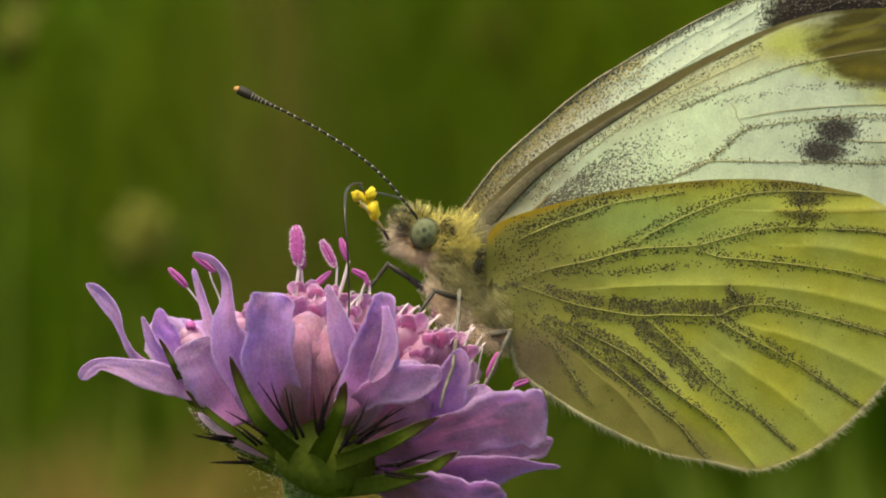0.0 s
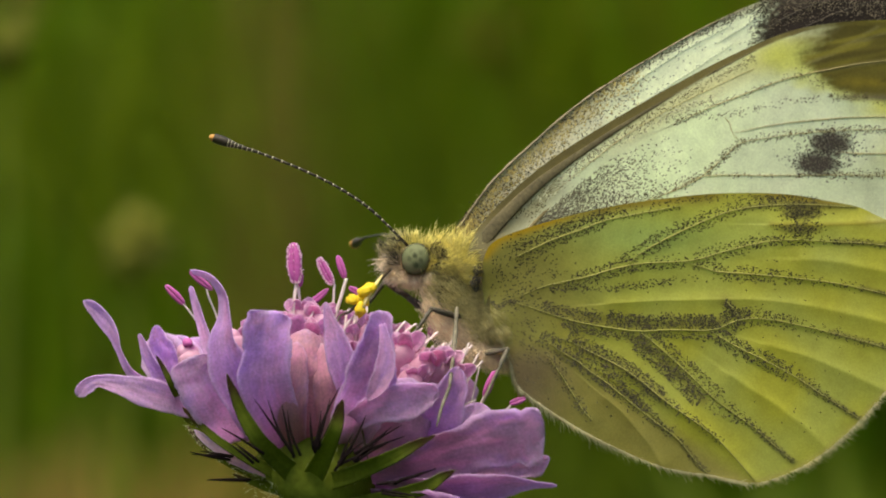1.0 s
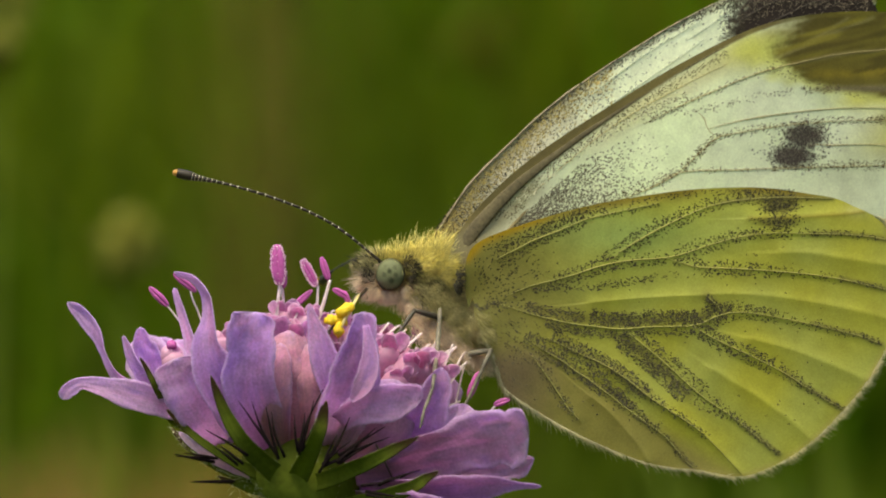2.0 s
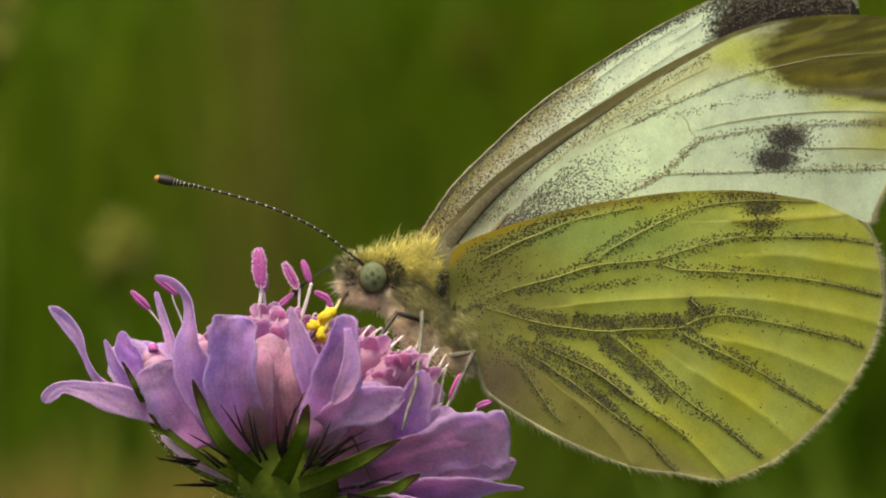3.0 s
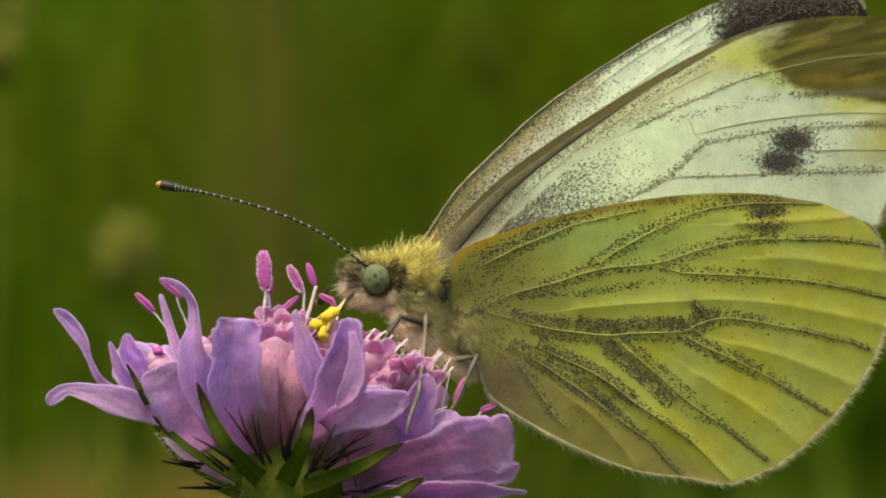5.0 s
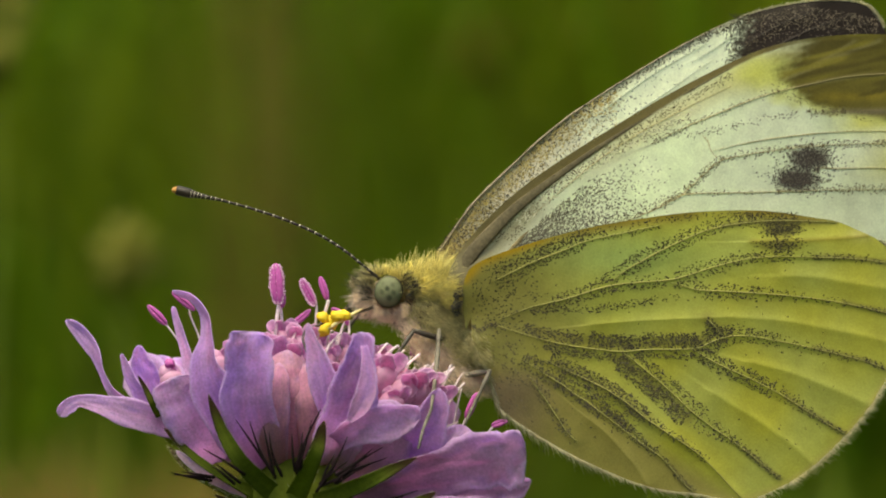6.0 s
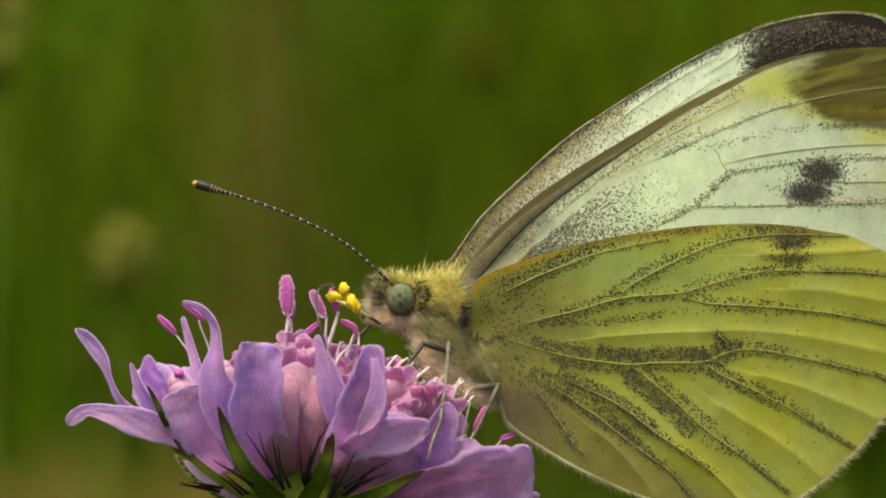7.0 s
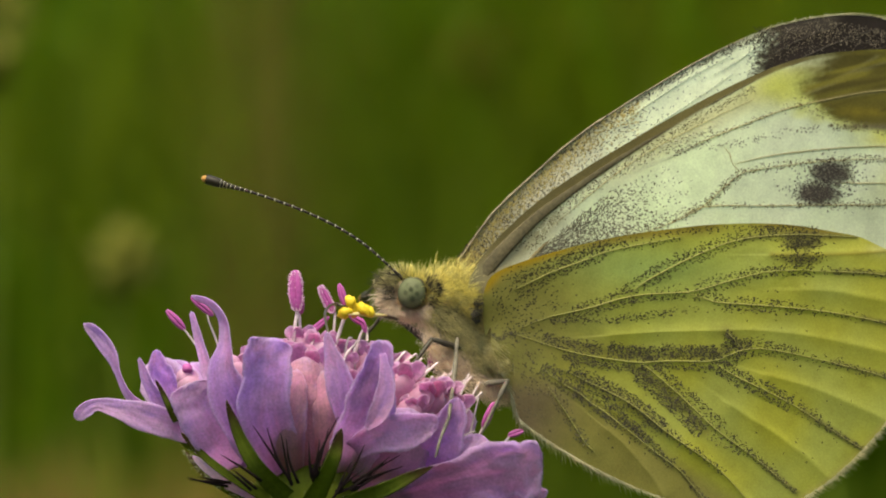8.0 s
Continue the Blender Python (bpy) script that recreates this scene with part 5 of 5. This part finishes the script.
    pieces = [tube([(base_u, base_v, d * 0.5, size * 0.35), ((u + base_u) / 2, (v + base_v) / 2, d * 0.8, size * 0.55), (u, v + size * 0.2, d, size * 0.95), (u + lean * 3, v - size * 0.45, d, size * 0.7)], 12, 12)]
    if not open_lobes:
        bv, bf = ball(u + lean * 3, v - size * 0.45, d, size * 0.62, size * 0.80, size * 0.62, lean * 4, 24, 14, 0.10)
        c, turn0 = P(u + lean * 3, v - size * 0.45, d), random.uniform(0, 6.28)
        folded = []
        for q in bv:
            o = q - c
            f = 1 + 0.16 * max(0.0, 0.3 + o.z / (size * G)) * abs(math.cos(2 * math.atan2(o.y, o.x) + turn0)) - 0.06 * max(0.0, o.z / (size * G))
            folded.append(c + Vector((o.x * f, o.y * f, o.z)))
        pieces.append((folded, bf))
    g = joined(pieces)
    pig = [c0.lerp(c1, max(0.0, min(1.0, hue + 0.5 * noise.noise(p * 700)))) if isinstance(p, Vector) else c0.lerp(c1, hue) for p in [Vector(q) for q in g[0]]]
    ob = part("floret", g, M_FLORET, flower, "pink inner floret", pigment=pig)
    # thin lobes standing round the mouth
    for k in range(6 if open_lobes else 2):
        a = radians(60 * k + random.uniform(-20, 20))
        l = size * random.uniform(0.95, 1.4)
        cu, cv, cd = u + lean * 3 + math.cos(a) * size * 0.45, v - size * 0.4, d + math.sin(a) * size * 0.018
        rows = [(cu, cv + size * 0.2, cd, l * 0.30, 0), (cu + math.cos(a) * l * 0.30, cv - l * 0.35, cd + math.sin(a) * l * 0.014, l * 0.46, random.uniform(-20, 20)),
                (cu + math.cos(a) * l * 0.75 + lean, cv - l * 0.62, cd + math.sin(a) * l * 0.03, l * 0.40, random.uniform(-45, 45))]
        lg, luv = blade(rows, 12, 9, 0.35, 0.07, 0.35, 0.025)
        tone = Vector((0.72, 0.32, 0.52)).lerp(Vector((0.72, 0.42, 0.70)), random.random())
        # colour pales towards the lobe's edge, standing in for light caught there
        part("lobe", lg, M_PETAL, ob, "", pigment=[tone.lerp(Vector((0.86, 0.64, 0.80)), 0.7 * max(abs(q[0] - 0.5) * 2, q[1]) ** 4) for q in luv], uv=luv)


random.seed(21)
for u, v, d, s, lean, op, hue in ((475, 622, -4.5, 34, 0, 1, 0.75), (505, 668, -4.8, 30, 2, 1, 0.8), (555, 655, -1.8, 30, 0, 1, 0.6), (590, 602, 1.2, 26, 1, 1, 0.8), (545, 596, 0.8, 22, -1, 1, 0.9), (500, 585, -2, 24, 0, 1, 0.9),
                             (640, 640, -5, 26, 2, 1, 0.7), (675, 668, -5.6, 25, 6, 1, 0.55), (700, 668, -5.2, 22, 6, 1, 0.3), (655, 690, -6, 24, 4, 1, 0.5), (622, 615, 1.0, 22, 3, 1, 0.8), (270, 655, -2, 22, -4, 0, 0.9),
                             (440, 648, -3.4, 28, -1, 1, 0.7), (350, 625, -3.2, 20, -2, 0, 0.9), (460, 575, -1, 20, 0, 1, 0.95), (720, 690, -4, 24, 6, 1, 0.5)):
    floret(u, v, d, s, lean, op, hue)
for i in range(26):
    a, q = random.uniform(0, 6.28), math.sqrt(random.random())
    u = 530 + 190 * q * math.cos(a)
    d = 1.0 + 6.5 * q * math.sin(a)
    v = 592 + 90 * q * q + 0.16 * (u - 530) + random.uniform(-8, 8)
    if -3 < d:
        floret(u, v, d, random.uniform(17, 24), (u - 530) / 60, random.random() < 0.5, random.uniform(0.5, 1))


def stamen(rows, au, av, length, wide, turn, d, dusty, label=""):
    """A filament topped by its anther; turn: degrees the anther leans."""
    f = part("filament", tube([(r[0], r[1], r[2], r[3] * 0.72) for r in rows], 14, 6), M_FILAMENT, flower, "white filament")
    ca, sa = math.cos(radians(turn)), math.sin(radians(turn))
    pieces = []
    for s in (-1, 1):
        o = wide * 0.42 * s
        pieces.append(tube([(au + sa * y + ca * o * w, av - ca * y + sa * o * w, d - 0.02 * s, wide * 0.62 * w) for y, w in ((-length, 0.12), (-length * 0.82, 0.66), (-length * 0.4, 0.98), (length * 0.2, 1.0), (length * 0.62, 0.8), (length * 0.88, 0.5), (length, 0.12))], 20, 8, 1, 0.10))
    part("anther", joined(pieces), M_ANTHER, f, label or "magenta anther")
    if dusty:
        grains = []
        for _ in range(300):
            y = random.uniform(-1, 0.95)
            o = (random.choice((-1, -1, 1, 1, 0)) * 0.95 + random.gauss(0, 0.16)) * wide * math.sqrt(max(0.1, 1 - y * y * 0.85))
            y *= length
            grains.append(ball(au + sa * y + ca * o, av - ca * y + sa * o, d - wide * 0.016 * random.uniform(0.3, 1), 1.25, 1.25, 1.1, 0, 5, 4))
        tagged(part("pollen", joined(grains), M_POLLEN, f, "pale pollen grains"), kind="stuff")


stamen([(447, 600, -2, 5), (450, 560, -1.8, 4.5), (455, 515, -1.6, 4)], 451, 483, 36, 12, -4, -1.8, True, "pink anther dusted with pollen")
stamen([(465, 600, -1.2, 4), (462, 565, -1.0, 4), (458, 520, -1.0, 3.5)], 460, 512, 14, 7, 5, -1.0, False)
stamen([(515, 600, -2, 4), (520, 560, -1.6, 3.5), (522, 520, -1.4, 3)], 506, 497, 27, 8, -28, -1.5, True, "pink anther dusted with pollen")
stamen([(518, 592, -2.2, 5), (532, 550, -2.0, 4.5), (543, 510, -1.8, 4)], 534, 490, 22, 6.5, -18, -1.8, False, "curled magenta anther")
stamen([(470, 590, -0.6, 4), (474, 575, -0.5, 4), (478, 565, -0.5, 3)], 492, 546, 27, 6, 48, -0.6, False)
stamen([(560, 590, 0, 3.5), (566, 565, 0.2, 3), (574, 545, 0.2, 3)], 562, 533, 16, 6, -62, 0.2, False)
stamen([(580, 570, 0, 3.5), (580, 560, 0.2, 3), (579, 545, 0.2, 3)], 573, 542, 14, 5, -20, 0.2, False)
stamen([(305, 650, -1.5, 2.5), (290, 605, -1.2, 2.5), (262, 565, -1, 2.2), (252, 555, -1, 2)], 240, 541, 24, 7, -45, -1, False)
stamen([(325, 640, -1.8, 2.5), (316, 585, -1.6, 2.5), (300, 545, -1.5, 2.2), (296, 530, -1.5, 2)], 286, 516, 26, 6, -52, -2.0, False)
stamen([(770, 750, -2.0, 3), (780, 735, -2, 3), (790, 715, -2, 3)], 798, 695, 26, 7, 22, -2.0, False)
stamen([(680, 640, 1, 3), (688, 615, 1, 3), (692, 605, 1, 3)], 699, 592, 20, 8, 20, 1, False)
stamen([(800, 770, -1, 3), (825, 745, -1, 3), (836, 732, -1, 3)], 848, 725, 15, 6, 70, -1, False)
part("anther", ball(263, 627, -2.2, 9, 9, 9, 0, 10, 8, 0.5), M_ANTHER, flower, "small pink anther bud")
R = random.Random(31)
# pale curved filaments left bare, on the side where the butterfly stands
for i in range(26):
    if i < 16:
        u1, v1 = 655 + 8.5 * i + R.uniform(-10, 10), 600 + 3.2 * i + R.uniform(-16, 18)
        u0, v0 = u1 - R.uniform(20, 62), v1 + R.uniform(45, 85)
    else:
        u1, v1 = 480 + 9 * (i - 16) + R.uniform(-6, 6), 572 + R.uniform(-12, 12)
        u0, v0 = u1 - 12 + R.uniform(-14, 14), 620
    d0 = -2 + R.uniform(-2, 2)
    part("filament", tube([(u0, v0, d0, 2.2), ((u0 + u1) / 2 + R.uniform(-9, 3), (v0 + v1) / 2, d0, 2.4), (u1, v1, d0 + 0.4, 2.0), (u1 + R.uniform(2, 9), v1 + R.uniform(-5, 4), d0 + 0.5, 1.2)], 12, 6), M_FILAMENT, flower, "bare white filament")
for rows in ([(730, 720, -2.6, 3), (750, 690, -2.6, 3), (768, 668, -2.6, 2.4), (776, 662, -2.6, 1.5)], [(738, 740, -2.6, 3), (758, 730, -2.6, 3), (775, 723, -2.6, 2)], [(765, 735, -1.5, 3), (772, 700, -1.5, 3), (780, 664, -1.5, 2)],
             [(720, 660, -2, 3.5), (745, 640, -2, 3.5), (765, 628, -2, 2)], [(700, 650, -2.2, 3.5), (722, 632, -2.2, 3.5), (736, 612, -2.2, 2)]):
    part("filament", tube([(r[0], r[1], r[2], r[3] * 0.65) for r in rows], 12, 6), M_FILAMENT, flower, "bare white filament")
# tiny pink unopened florets crowded beside the legs
for _ in range(9):
    u = R.uniform(615, 740)
    v = 640 + 0.35 * (u - 640) + R.gauss(0, 14)
    g = ball(u, v, -2.5 + R.uniform(-2.5, 2), R.uniform(10, 22), R.uniform(7, 12), R.uniform(8, 14), R.uniform(-40, 40), 12, 9, 0.10)
    c = Vector((0.58, 0.18, 0.34)).lerp(Vector((0.80, 0.42, 0.58)), R.random())
    part("floret_bud", g, M_FLORET, flower, "tiny pink floret bud", pigment=[c] * len(g[0]))

for _ in range(16):
    u, v, d = R.uniform(618, 725), 0, -4.6 + R.uniform(-1.5, 1.5)
    v = 640 + 0.35 * (u - 640) + R.gauss(0, 13)
    a, l = R.uniform(0, 6.28), R.uniform(9, 17)
    part("filament", tube([(u + l * math.cos(a + w) * (1 - 0.08 * w), v + l * 0.8 * math.sin(a + w), d, 1.1) for w in (0, 0.6, 1.2, 1.8, 2.4, 3.0)], 16, 5), M_STYLE, flower, "fine curled pink filament")

# green parts underneath
receptacle = part("receptacle", tube([(471, 922, 0, 41), (473, 908, -0.2, 45), (477, 893, -0.5, 56), (482, 880, -0.8, 74), (487, 868, -1.1, 96), (491, 858, -1.3, 110), (492, 850, -1.2, 108), (491, 840, -0.9, 88), (490, 820, -0.4, 66), (490, 760, 0, 60), (500, 700, 0, 60), (510, 660, 0, 40)], 30, 28), M_CUP, flower, "olive green receptacle")


def bract(rows, label="", cup=0.14):
    r = rows[0]
    if r[1] < 880:
        rows = [(476 + (r[0] - 476) * 0.45, r[1] + 20, r[2] * 0.55, r[3] * 0.8, 0)] + rows
    g, uv = blade([(*r[:3], r[3] * 1.05, r[4]) for r in rows], 26, 9, cup, 0.04, 0.06, 0.06, 0.02)
    seed, pig = random.uniform(0, 50), []
    for s, x in uv:
        c = Vector((0.130, 0.168, 0.017)).lerp(Vector((0.095, 0.126, 0.014)), max(0.0, min(1.0, abs(s - 0.5) * 1.6 + 0.5 * noise.noise(Vector((s * 4 + seed, x * 6, 0))))))
        brown = (x - 0.66) / 0.22 + 0.5 * (abs(s - 0.5) * 2) ** 3 * max(0.0, (x - 0.4) / 0.5)
        pig.append(c.lerp(Vector((0.050, 0.022, 0.014)), max(0.0, min(1.0, brown)) * 0.9))
    ob = part("bract", g, M_BRACT, flower, label or "narrow pointed green bract with a brown tip", pigment=pig, uv=uv)
    rnd, hairs = random.Random(len(rows) + int(rows[0][0])), []
    for _ in range(100):
        i, k = rnd.randrange(1, 25), rnd.choice((0, 8))
        p = Vector(g[0][i * 9 + k]).lerp(Vector(g[0][i * 9 + 9 + k]), rnd.random())
        out = p - Vector(g[0][i * 9 + 4])
        ahead = Vector(g[0][i * 9 + 13]) - Vector(g[0][i * 9 + 4])
        hairs.append(hair(p, out.normalized() + ahead.normalized() * 0.9 + Vector((rnd.gauss(0, 0.2), rnd.gauss(0, 0.3), rnd.gauss(0, 0.2))), 5.0 * G * rnd.uniform(0.4, 1.2), 0.16 * G, Vector((0, 0, 0))))
    tagged(part("edge_hair", joined(hairs), M_DOWN, ob, "fine pale hairs along the edge"), kind="stuff")
    return ob


bract([(462, 868, -4.3, 17, 0), (424, 832, -6.2, 15.2, 0), (388, 795, -8, 12.8, 0), (358, 745, -8.4, 9.6, 0), (343, 710, -8.6, 6.4, 0), (332, 680, -8.8, 1.6, 0)])
bract([(482, 872, -4.5, 17, 0), (498, 840, -6.6, 16, 0), (520, 790, -9.6, 12, 0), (531, 755, -10, 8.8, 0), (537, 724, -10.2, 2.4, 0)])
bract([(498, 876, -4.4, 15, 0), (552, 858, -6.5, 14, 0), (620, 828, -10.3, 12, 0), (665, 805, -11, 8, 0), (702, 786, -11.2, 1.6, 0)])
bract([(510, 915, -2, 14.4, 0), (600, 905, -6.5, 14.4, 0), (680, 880, -9.8, 11.2, 0), (715, 860, -10.2, 7.2, 0), (736, 848, -10.3, 1.6, 0)])
bract([(446, 868, -3.8, 13, 0), (370, 830, -5, 8, 0), (318, 798, -5.2, 6.4, 0), (280, 766, -5, 4.8, 0), (254, 740, -4.8, 2.4, 0)])
bract([(275, 765, -0.5, 6.4, 0), (255, 735, -1.2, 6.4, 0), (236, 702, -3, 5.6, 0), (221, 673, -3.2, 4, 0), (207, 648, -3.2, 1.6, 0)])
bract([(452, 888, -2.8, 13, 0), (410, 880, -3.4, 9, 0), (375, 870, -4, 4.8, 0), (345, 858, -4, 1.6, 0)])
bract([(444, 874, -3.2, 12, 0), (360, 848, -3.4, 8, 0), (300, 812, -3.4, 5.6, 0), (262, 772, -3, 2.4, 0)], "bract edged with white down")


def down(line, count, length, seed, spread=0.6):
    rnd = random.Random(seed)
    c = spline(line, 60)
    pieces = []
    for _ in range(count):
        p = c[rnd.randrange(60)]
        pieces.append(hair(P(p[0] + rnd.gauss(0, p[3]), p[1] + rnd.gauss(0, p[3] * 0.3), p[2]), Vector((rnd.gauss(-0.3, spread), rnd.gauss(-0.4, 0.4), rnd.gauss(-0.2, spread))), length * G * rnd.uniform(0.4, 1.2), 0.32 * G, Vector((0, 0, -0.15))))
    tagged(part("down", joined(pieces), M_DOWN, flower, "fine white down"), kind="stuff")


down([(262, 772, -3.6, 1.5), (300, 815, -3.8, 1.5), (350, 846, -4, 1.5), (400, 862, -4.4, 1.5)], 110, 8, 41)
down([(476, 876, -4.6, 46), (470, 930, -2.4, 30), (470, 1000, -1.0, 28), (470, 1100, -1.0, 26)], 2600, 11, 43, 0.9)


def bristles(u, v, d, count, way, spread, length, seed):
    """Dark calyx bristles fanning from one point; way: degrees from upright."""
    rnd = random.Random(seed)
    for _ in range(count):
        a = radians(way + rnd.uniform(-1, 1) * spread)
        l = length * rnd.uniform(0.65, 1.25)
        u0, v0 = u + rnd.gauss(0, 6), v + rnd.gauss(0, 6)
        b = rnd.uniform(-6, 6)
        part("bristle", tube([(u0, v0, d + 0.3, 3.0), (u0 + math.sin(a) * l * 0.5 + b, v0 - math.cos(a) * l * 0.5, d, 2.4), (u0 + math.sin(a) * l, v0 - math.cos(a) * l, d + 0.1, 0.6)], 7, 5), M_BRISTLE, flower)


bristles(452, 828, -8.6, 4, -24, 16, 105, 1)
bristles(492, 812, -9.0, 5, 8, 15, 95, 2)
bristles(530, 845, -9.6, 5, 42, 22, 95, 3)
bristles(560, 832, -10, 5, 58, 12, 80, 4)
bristles(395, 835, -8.2, 3, -62, 12, 80, 5)
bristles(345, 832, -6.6, 3, -84, 8, 65, 6)
bristles(640, 868, -10.6, 4, 78, 14, 60, 7)
bristles(370, 860, -5.0, 2, -85, 10, 60, 8)
bristles(600, 880, -10.4, 3, 100, 20, 60, 9)


def stem_geometry():
    n, sides, base = 40, 14, P(470, 893, 0)
    verts, faces = [], []
    for i in range(n):
        f = (i / (n - 1)) ** 1.4
        z = base.z * (1 - f) - 0.03 * f
        r = 0.00115 + 0.0005 * f
        x, y = base.x + 0.012 * math.sin(f * 2.4), 0.006 * f
        for k in range(sides):
            w = 2 * math.pi * k / sides
            q = r * (1 + 0.05 * math.cos(6 * w))
            verts.append((x + q * math.cos(w), y + q * math.sin(w), z))
    for i in range(n - 1):
        for k in range(sides):
            k2 = (k + 1) % sides
            faces.append((i * sides + k, i * sides + k2, (i + 1) * sides + k2, (i + 1) * sides + k))
    return verts, faces


part("stem", stem_geometry(), M_STEM, flower, "pale green hairy stem")
DEPTH = 1.0


# ---- what moves ----
def turned(origin, dx, dy, turn, yaw=0.0):
    """A pose at origin, shifted in units right and down, turned clockwise and swung round the upright."""
    return Matrix.Translation(Vector(origin) + Vector((dx * G, 0, -dy * G))) @ pose(0, 0, 0, 0, turn, 0) @ pose(0, 0, 0, 0, 0, yaw)


FLOWER_ROWS = [(0.0, 25.1, -15.3, 0.22), (0.5, 34.3, -6.0, 0.36), (1.0, 29.0, 3.7, 0.4), (1.5, 24.6, 5.4, 0.37), (3.0, 0.9, -4.2, -0.04), (3.5, 0.0, 0.0, 0.0), (4.0, -3.8, -1.6, -0.32), (4.5, -5.1, -0.9, -0.09), (6.0, 15.3, 18.8, 0.71), (6.5, 25.0, 35.9, 1.04), (7.0, 32.5, 35.6, 1.35), (7.5, 38.3, 33.8, 1.37), (8.0, 45.6, 24.4, 1.54)]
FLY_ROWS = [(0.0, 28.4, -17.6, 2.43, -3.0), (0.5, 39.9, -9.7, 2.03, -1.0), (1.0, 32.8, 1.8, 1.62, -2.5), (1.5, 25.0, 6.4, -0.2, -1.0), (3.0, -0.9, -5.2, -0.03, 0.0), (3.5, 0.0, 0.0, 0.0, 0.0), (4.0, -4.2, -3.6, 0.41, 1.0), (4.5, -7.6, -0.7, -0.54, -0.5), (6.0, 19.4, 22.6, 0.25, -3.5), (6.5, 32.5, 40.2, 0.36, -3.5), (7.0, 39.6, 41.1, 0.52, -5.5), (7.5, 47.6, 39.5, 0.78, -3.5), (8.0, 56.6, 31.1, 1.25, -3.0)]
HEAD_ROWS = [(0.0, 22.1, -24.6, 11.34), (0.5, 16.4, -20.9, 10.13), (1.0, 12.1, -16.3, 5.44), (1.5, -0.8, -2.5, 2.69), (3.0, -0.7, 0.4, 0.84), (3.5, 0.0, 0.0, 0.0), (4.0, -0.6, -3.4, 0.87), (4.5, 0.4, -5.3, 0.11), (6.0, -2.3, -6.4, 1.44), (6.5, 0.4, -10.6, 3.74), (7.0, 5.3, -12.7, 4.84), (7.5, 3.4, -14.7, 5.14), (8.0, 4.2, -15.3, 3.77)]
FAR_ROWS = [(0, -122.3, -10.0), (0.2, -116.3, -0.2), (0.4, -119.1, -1.7), (0.6, -117.0, 0.8), (0.8, -118.8, -0.1), (1, -119.2, 18.8), (1.2, -114.8, 27.1), (1.5, -107.3, 37.2), (3, -130.3, 62.3), (3.5, -130.0, 74.0), (4, -112.1, 61.7), (4.5, -117.9, 73.0), (5.8, -86.8, 74.5), (6, -86.4, 71.6), (6.3, -84.1, 79.1), (6.6, -96.8, 84.3), (7, -92.2, 77.0), (7.2, -93.1, 63.7), (8, -95.1, 53.8)]
TONGUE_ROWS = [(0, 11.3, -151.2, 107.2), (0.2, -10.4, -110.4, 76.4), (0.4, -8.0, -59.6, 30.7), (0.6, -11.4, -48.4, 23.8), (0.8, 1.0, -29.4, 4.5), (1, 10.1, -20.2, -6.2), (1.5, 1.8, -6.1, -5.1), (3, -1.6, 9.1, -7.6), (3.5, 0.0, 0.0, 0.0), (4, 2.1, 2.6, -8.9), (4.5, 1.1, -0.2, -5.0), (5.8, -3.9, -2.2, -4.3), (6, -8.0, -27.7, 24.5), (6.3, -14.9, -80.1, 80.3), (6.6, 4.7, -111.2, 109.2), (7, 2.0, -85.1, 85.7), (7.2, 10.2, -116.8, 108.1), (7.5, 3.0, -68.0, 68.0), (8, -1.9, -57.3, 57.7)]
TIP_ROWS = [(0, 22.4, -209.4, 2.5), (0.2, -14.1, -155.8, -6.4), (0.4, -16.9, -76.9, -12.7), (0.6, -19.2, -61.4, -15.6), (0.8, -0.9, -31.6, -13.3), (1, 13.0, -17.4, -8.9), (1.5, 4.2, -3.8, -22.1), (3, 13.9, 12.4, -20.1), (3.5, 12.0, 0.0, -12.5), (4, 18.3, 6.5, -9.1), (4.5, 15.4, 2.0, -12.9), (5.8, 10.0, -0.2, -14.5), (6, -16.0, -41.1, -20.3), (6.3, -17.1, -127.5, -8.1), (6.6, 17.0, -169.9, 2.6), (7, 2.1, -135.2, -5.7), (7.2, 21.9, -175.3, 1.4), (7.5, -2.0, -112.0, -9.0), (8, -10.5, -91.8, -11.0)]


def motions():
    walk(flower, [(t, turned(OF, x, y, a)) for t, x, y, a in FLOWER_ROWS])
    walk(butterfly, [(t, turned(OB, x, y, a, w)) for t, x, y, a, w in FLY_ROWS])
    walk(head, [(t, turned(OH - OB, x, y, a)) for t, x, y, a in HEAD_ROWS])
    start = Vector((-420, 0, 60)).normalized()
    rows = []
    for t, x, y in FAR_ROWS:
        flat = Vector((x, 0, -y))
        deep = math.sqrt(max(0.0, 425 ** 2 - flat.length_squared))
        rows.append((t, Matrix.Translation(FAR_BASE - OH) @ start.rotation_difference(flat + Vector((0, deep, 0))).to_matrix().to_4x4()))
    walk(far_antenna, rows)
    walk(tongue, [(t, turned(TOP - OB, x, y, a)) for t, x, y, a in TONGUE_ROWS])
    walk(tongue_tip, [(t, turned(KNEE - OB, x, y, a)) for t, x, y, a in TIP_ROWS])
    # the feet hold on to the petals
    f0, b0 = turned(OF, 0, 0, 0), turned(OB, 0, 0, 0)
    for ob in legs:
        home = Matrix.Translation(rest[ob.name] - OB)
        walk(ob, [(t, turned(OB, bx, by, ba, w).inverted() @ turned(OF, x, y, a) @ f0.inverted() @ b0 @ home)
                  for (t, x, y, a), (_, bx, by, ba, w) in zip(FLOWER_ROWS, FLY_ROWS)])


motions()
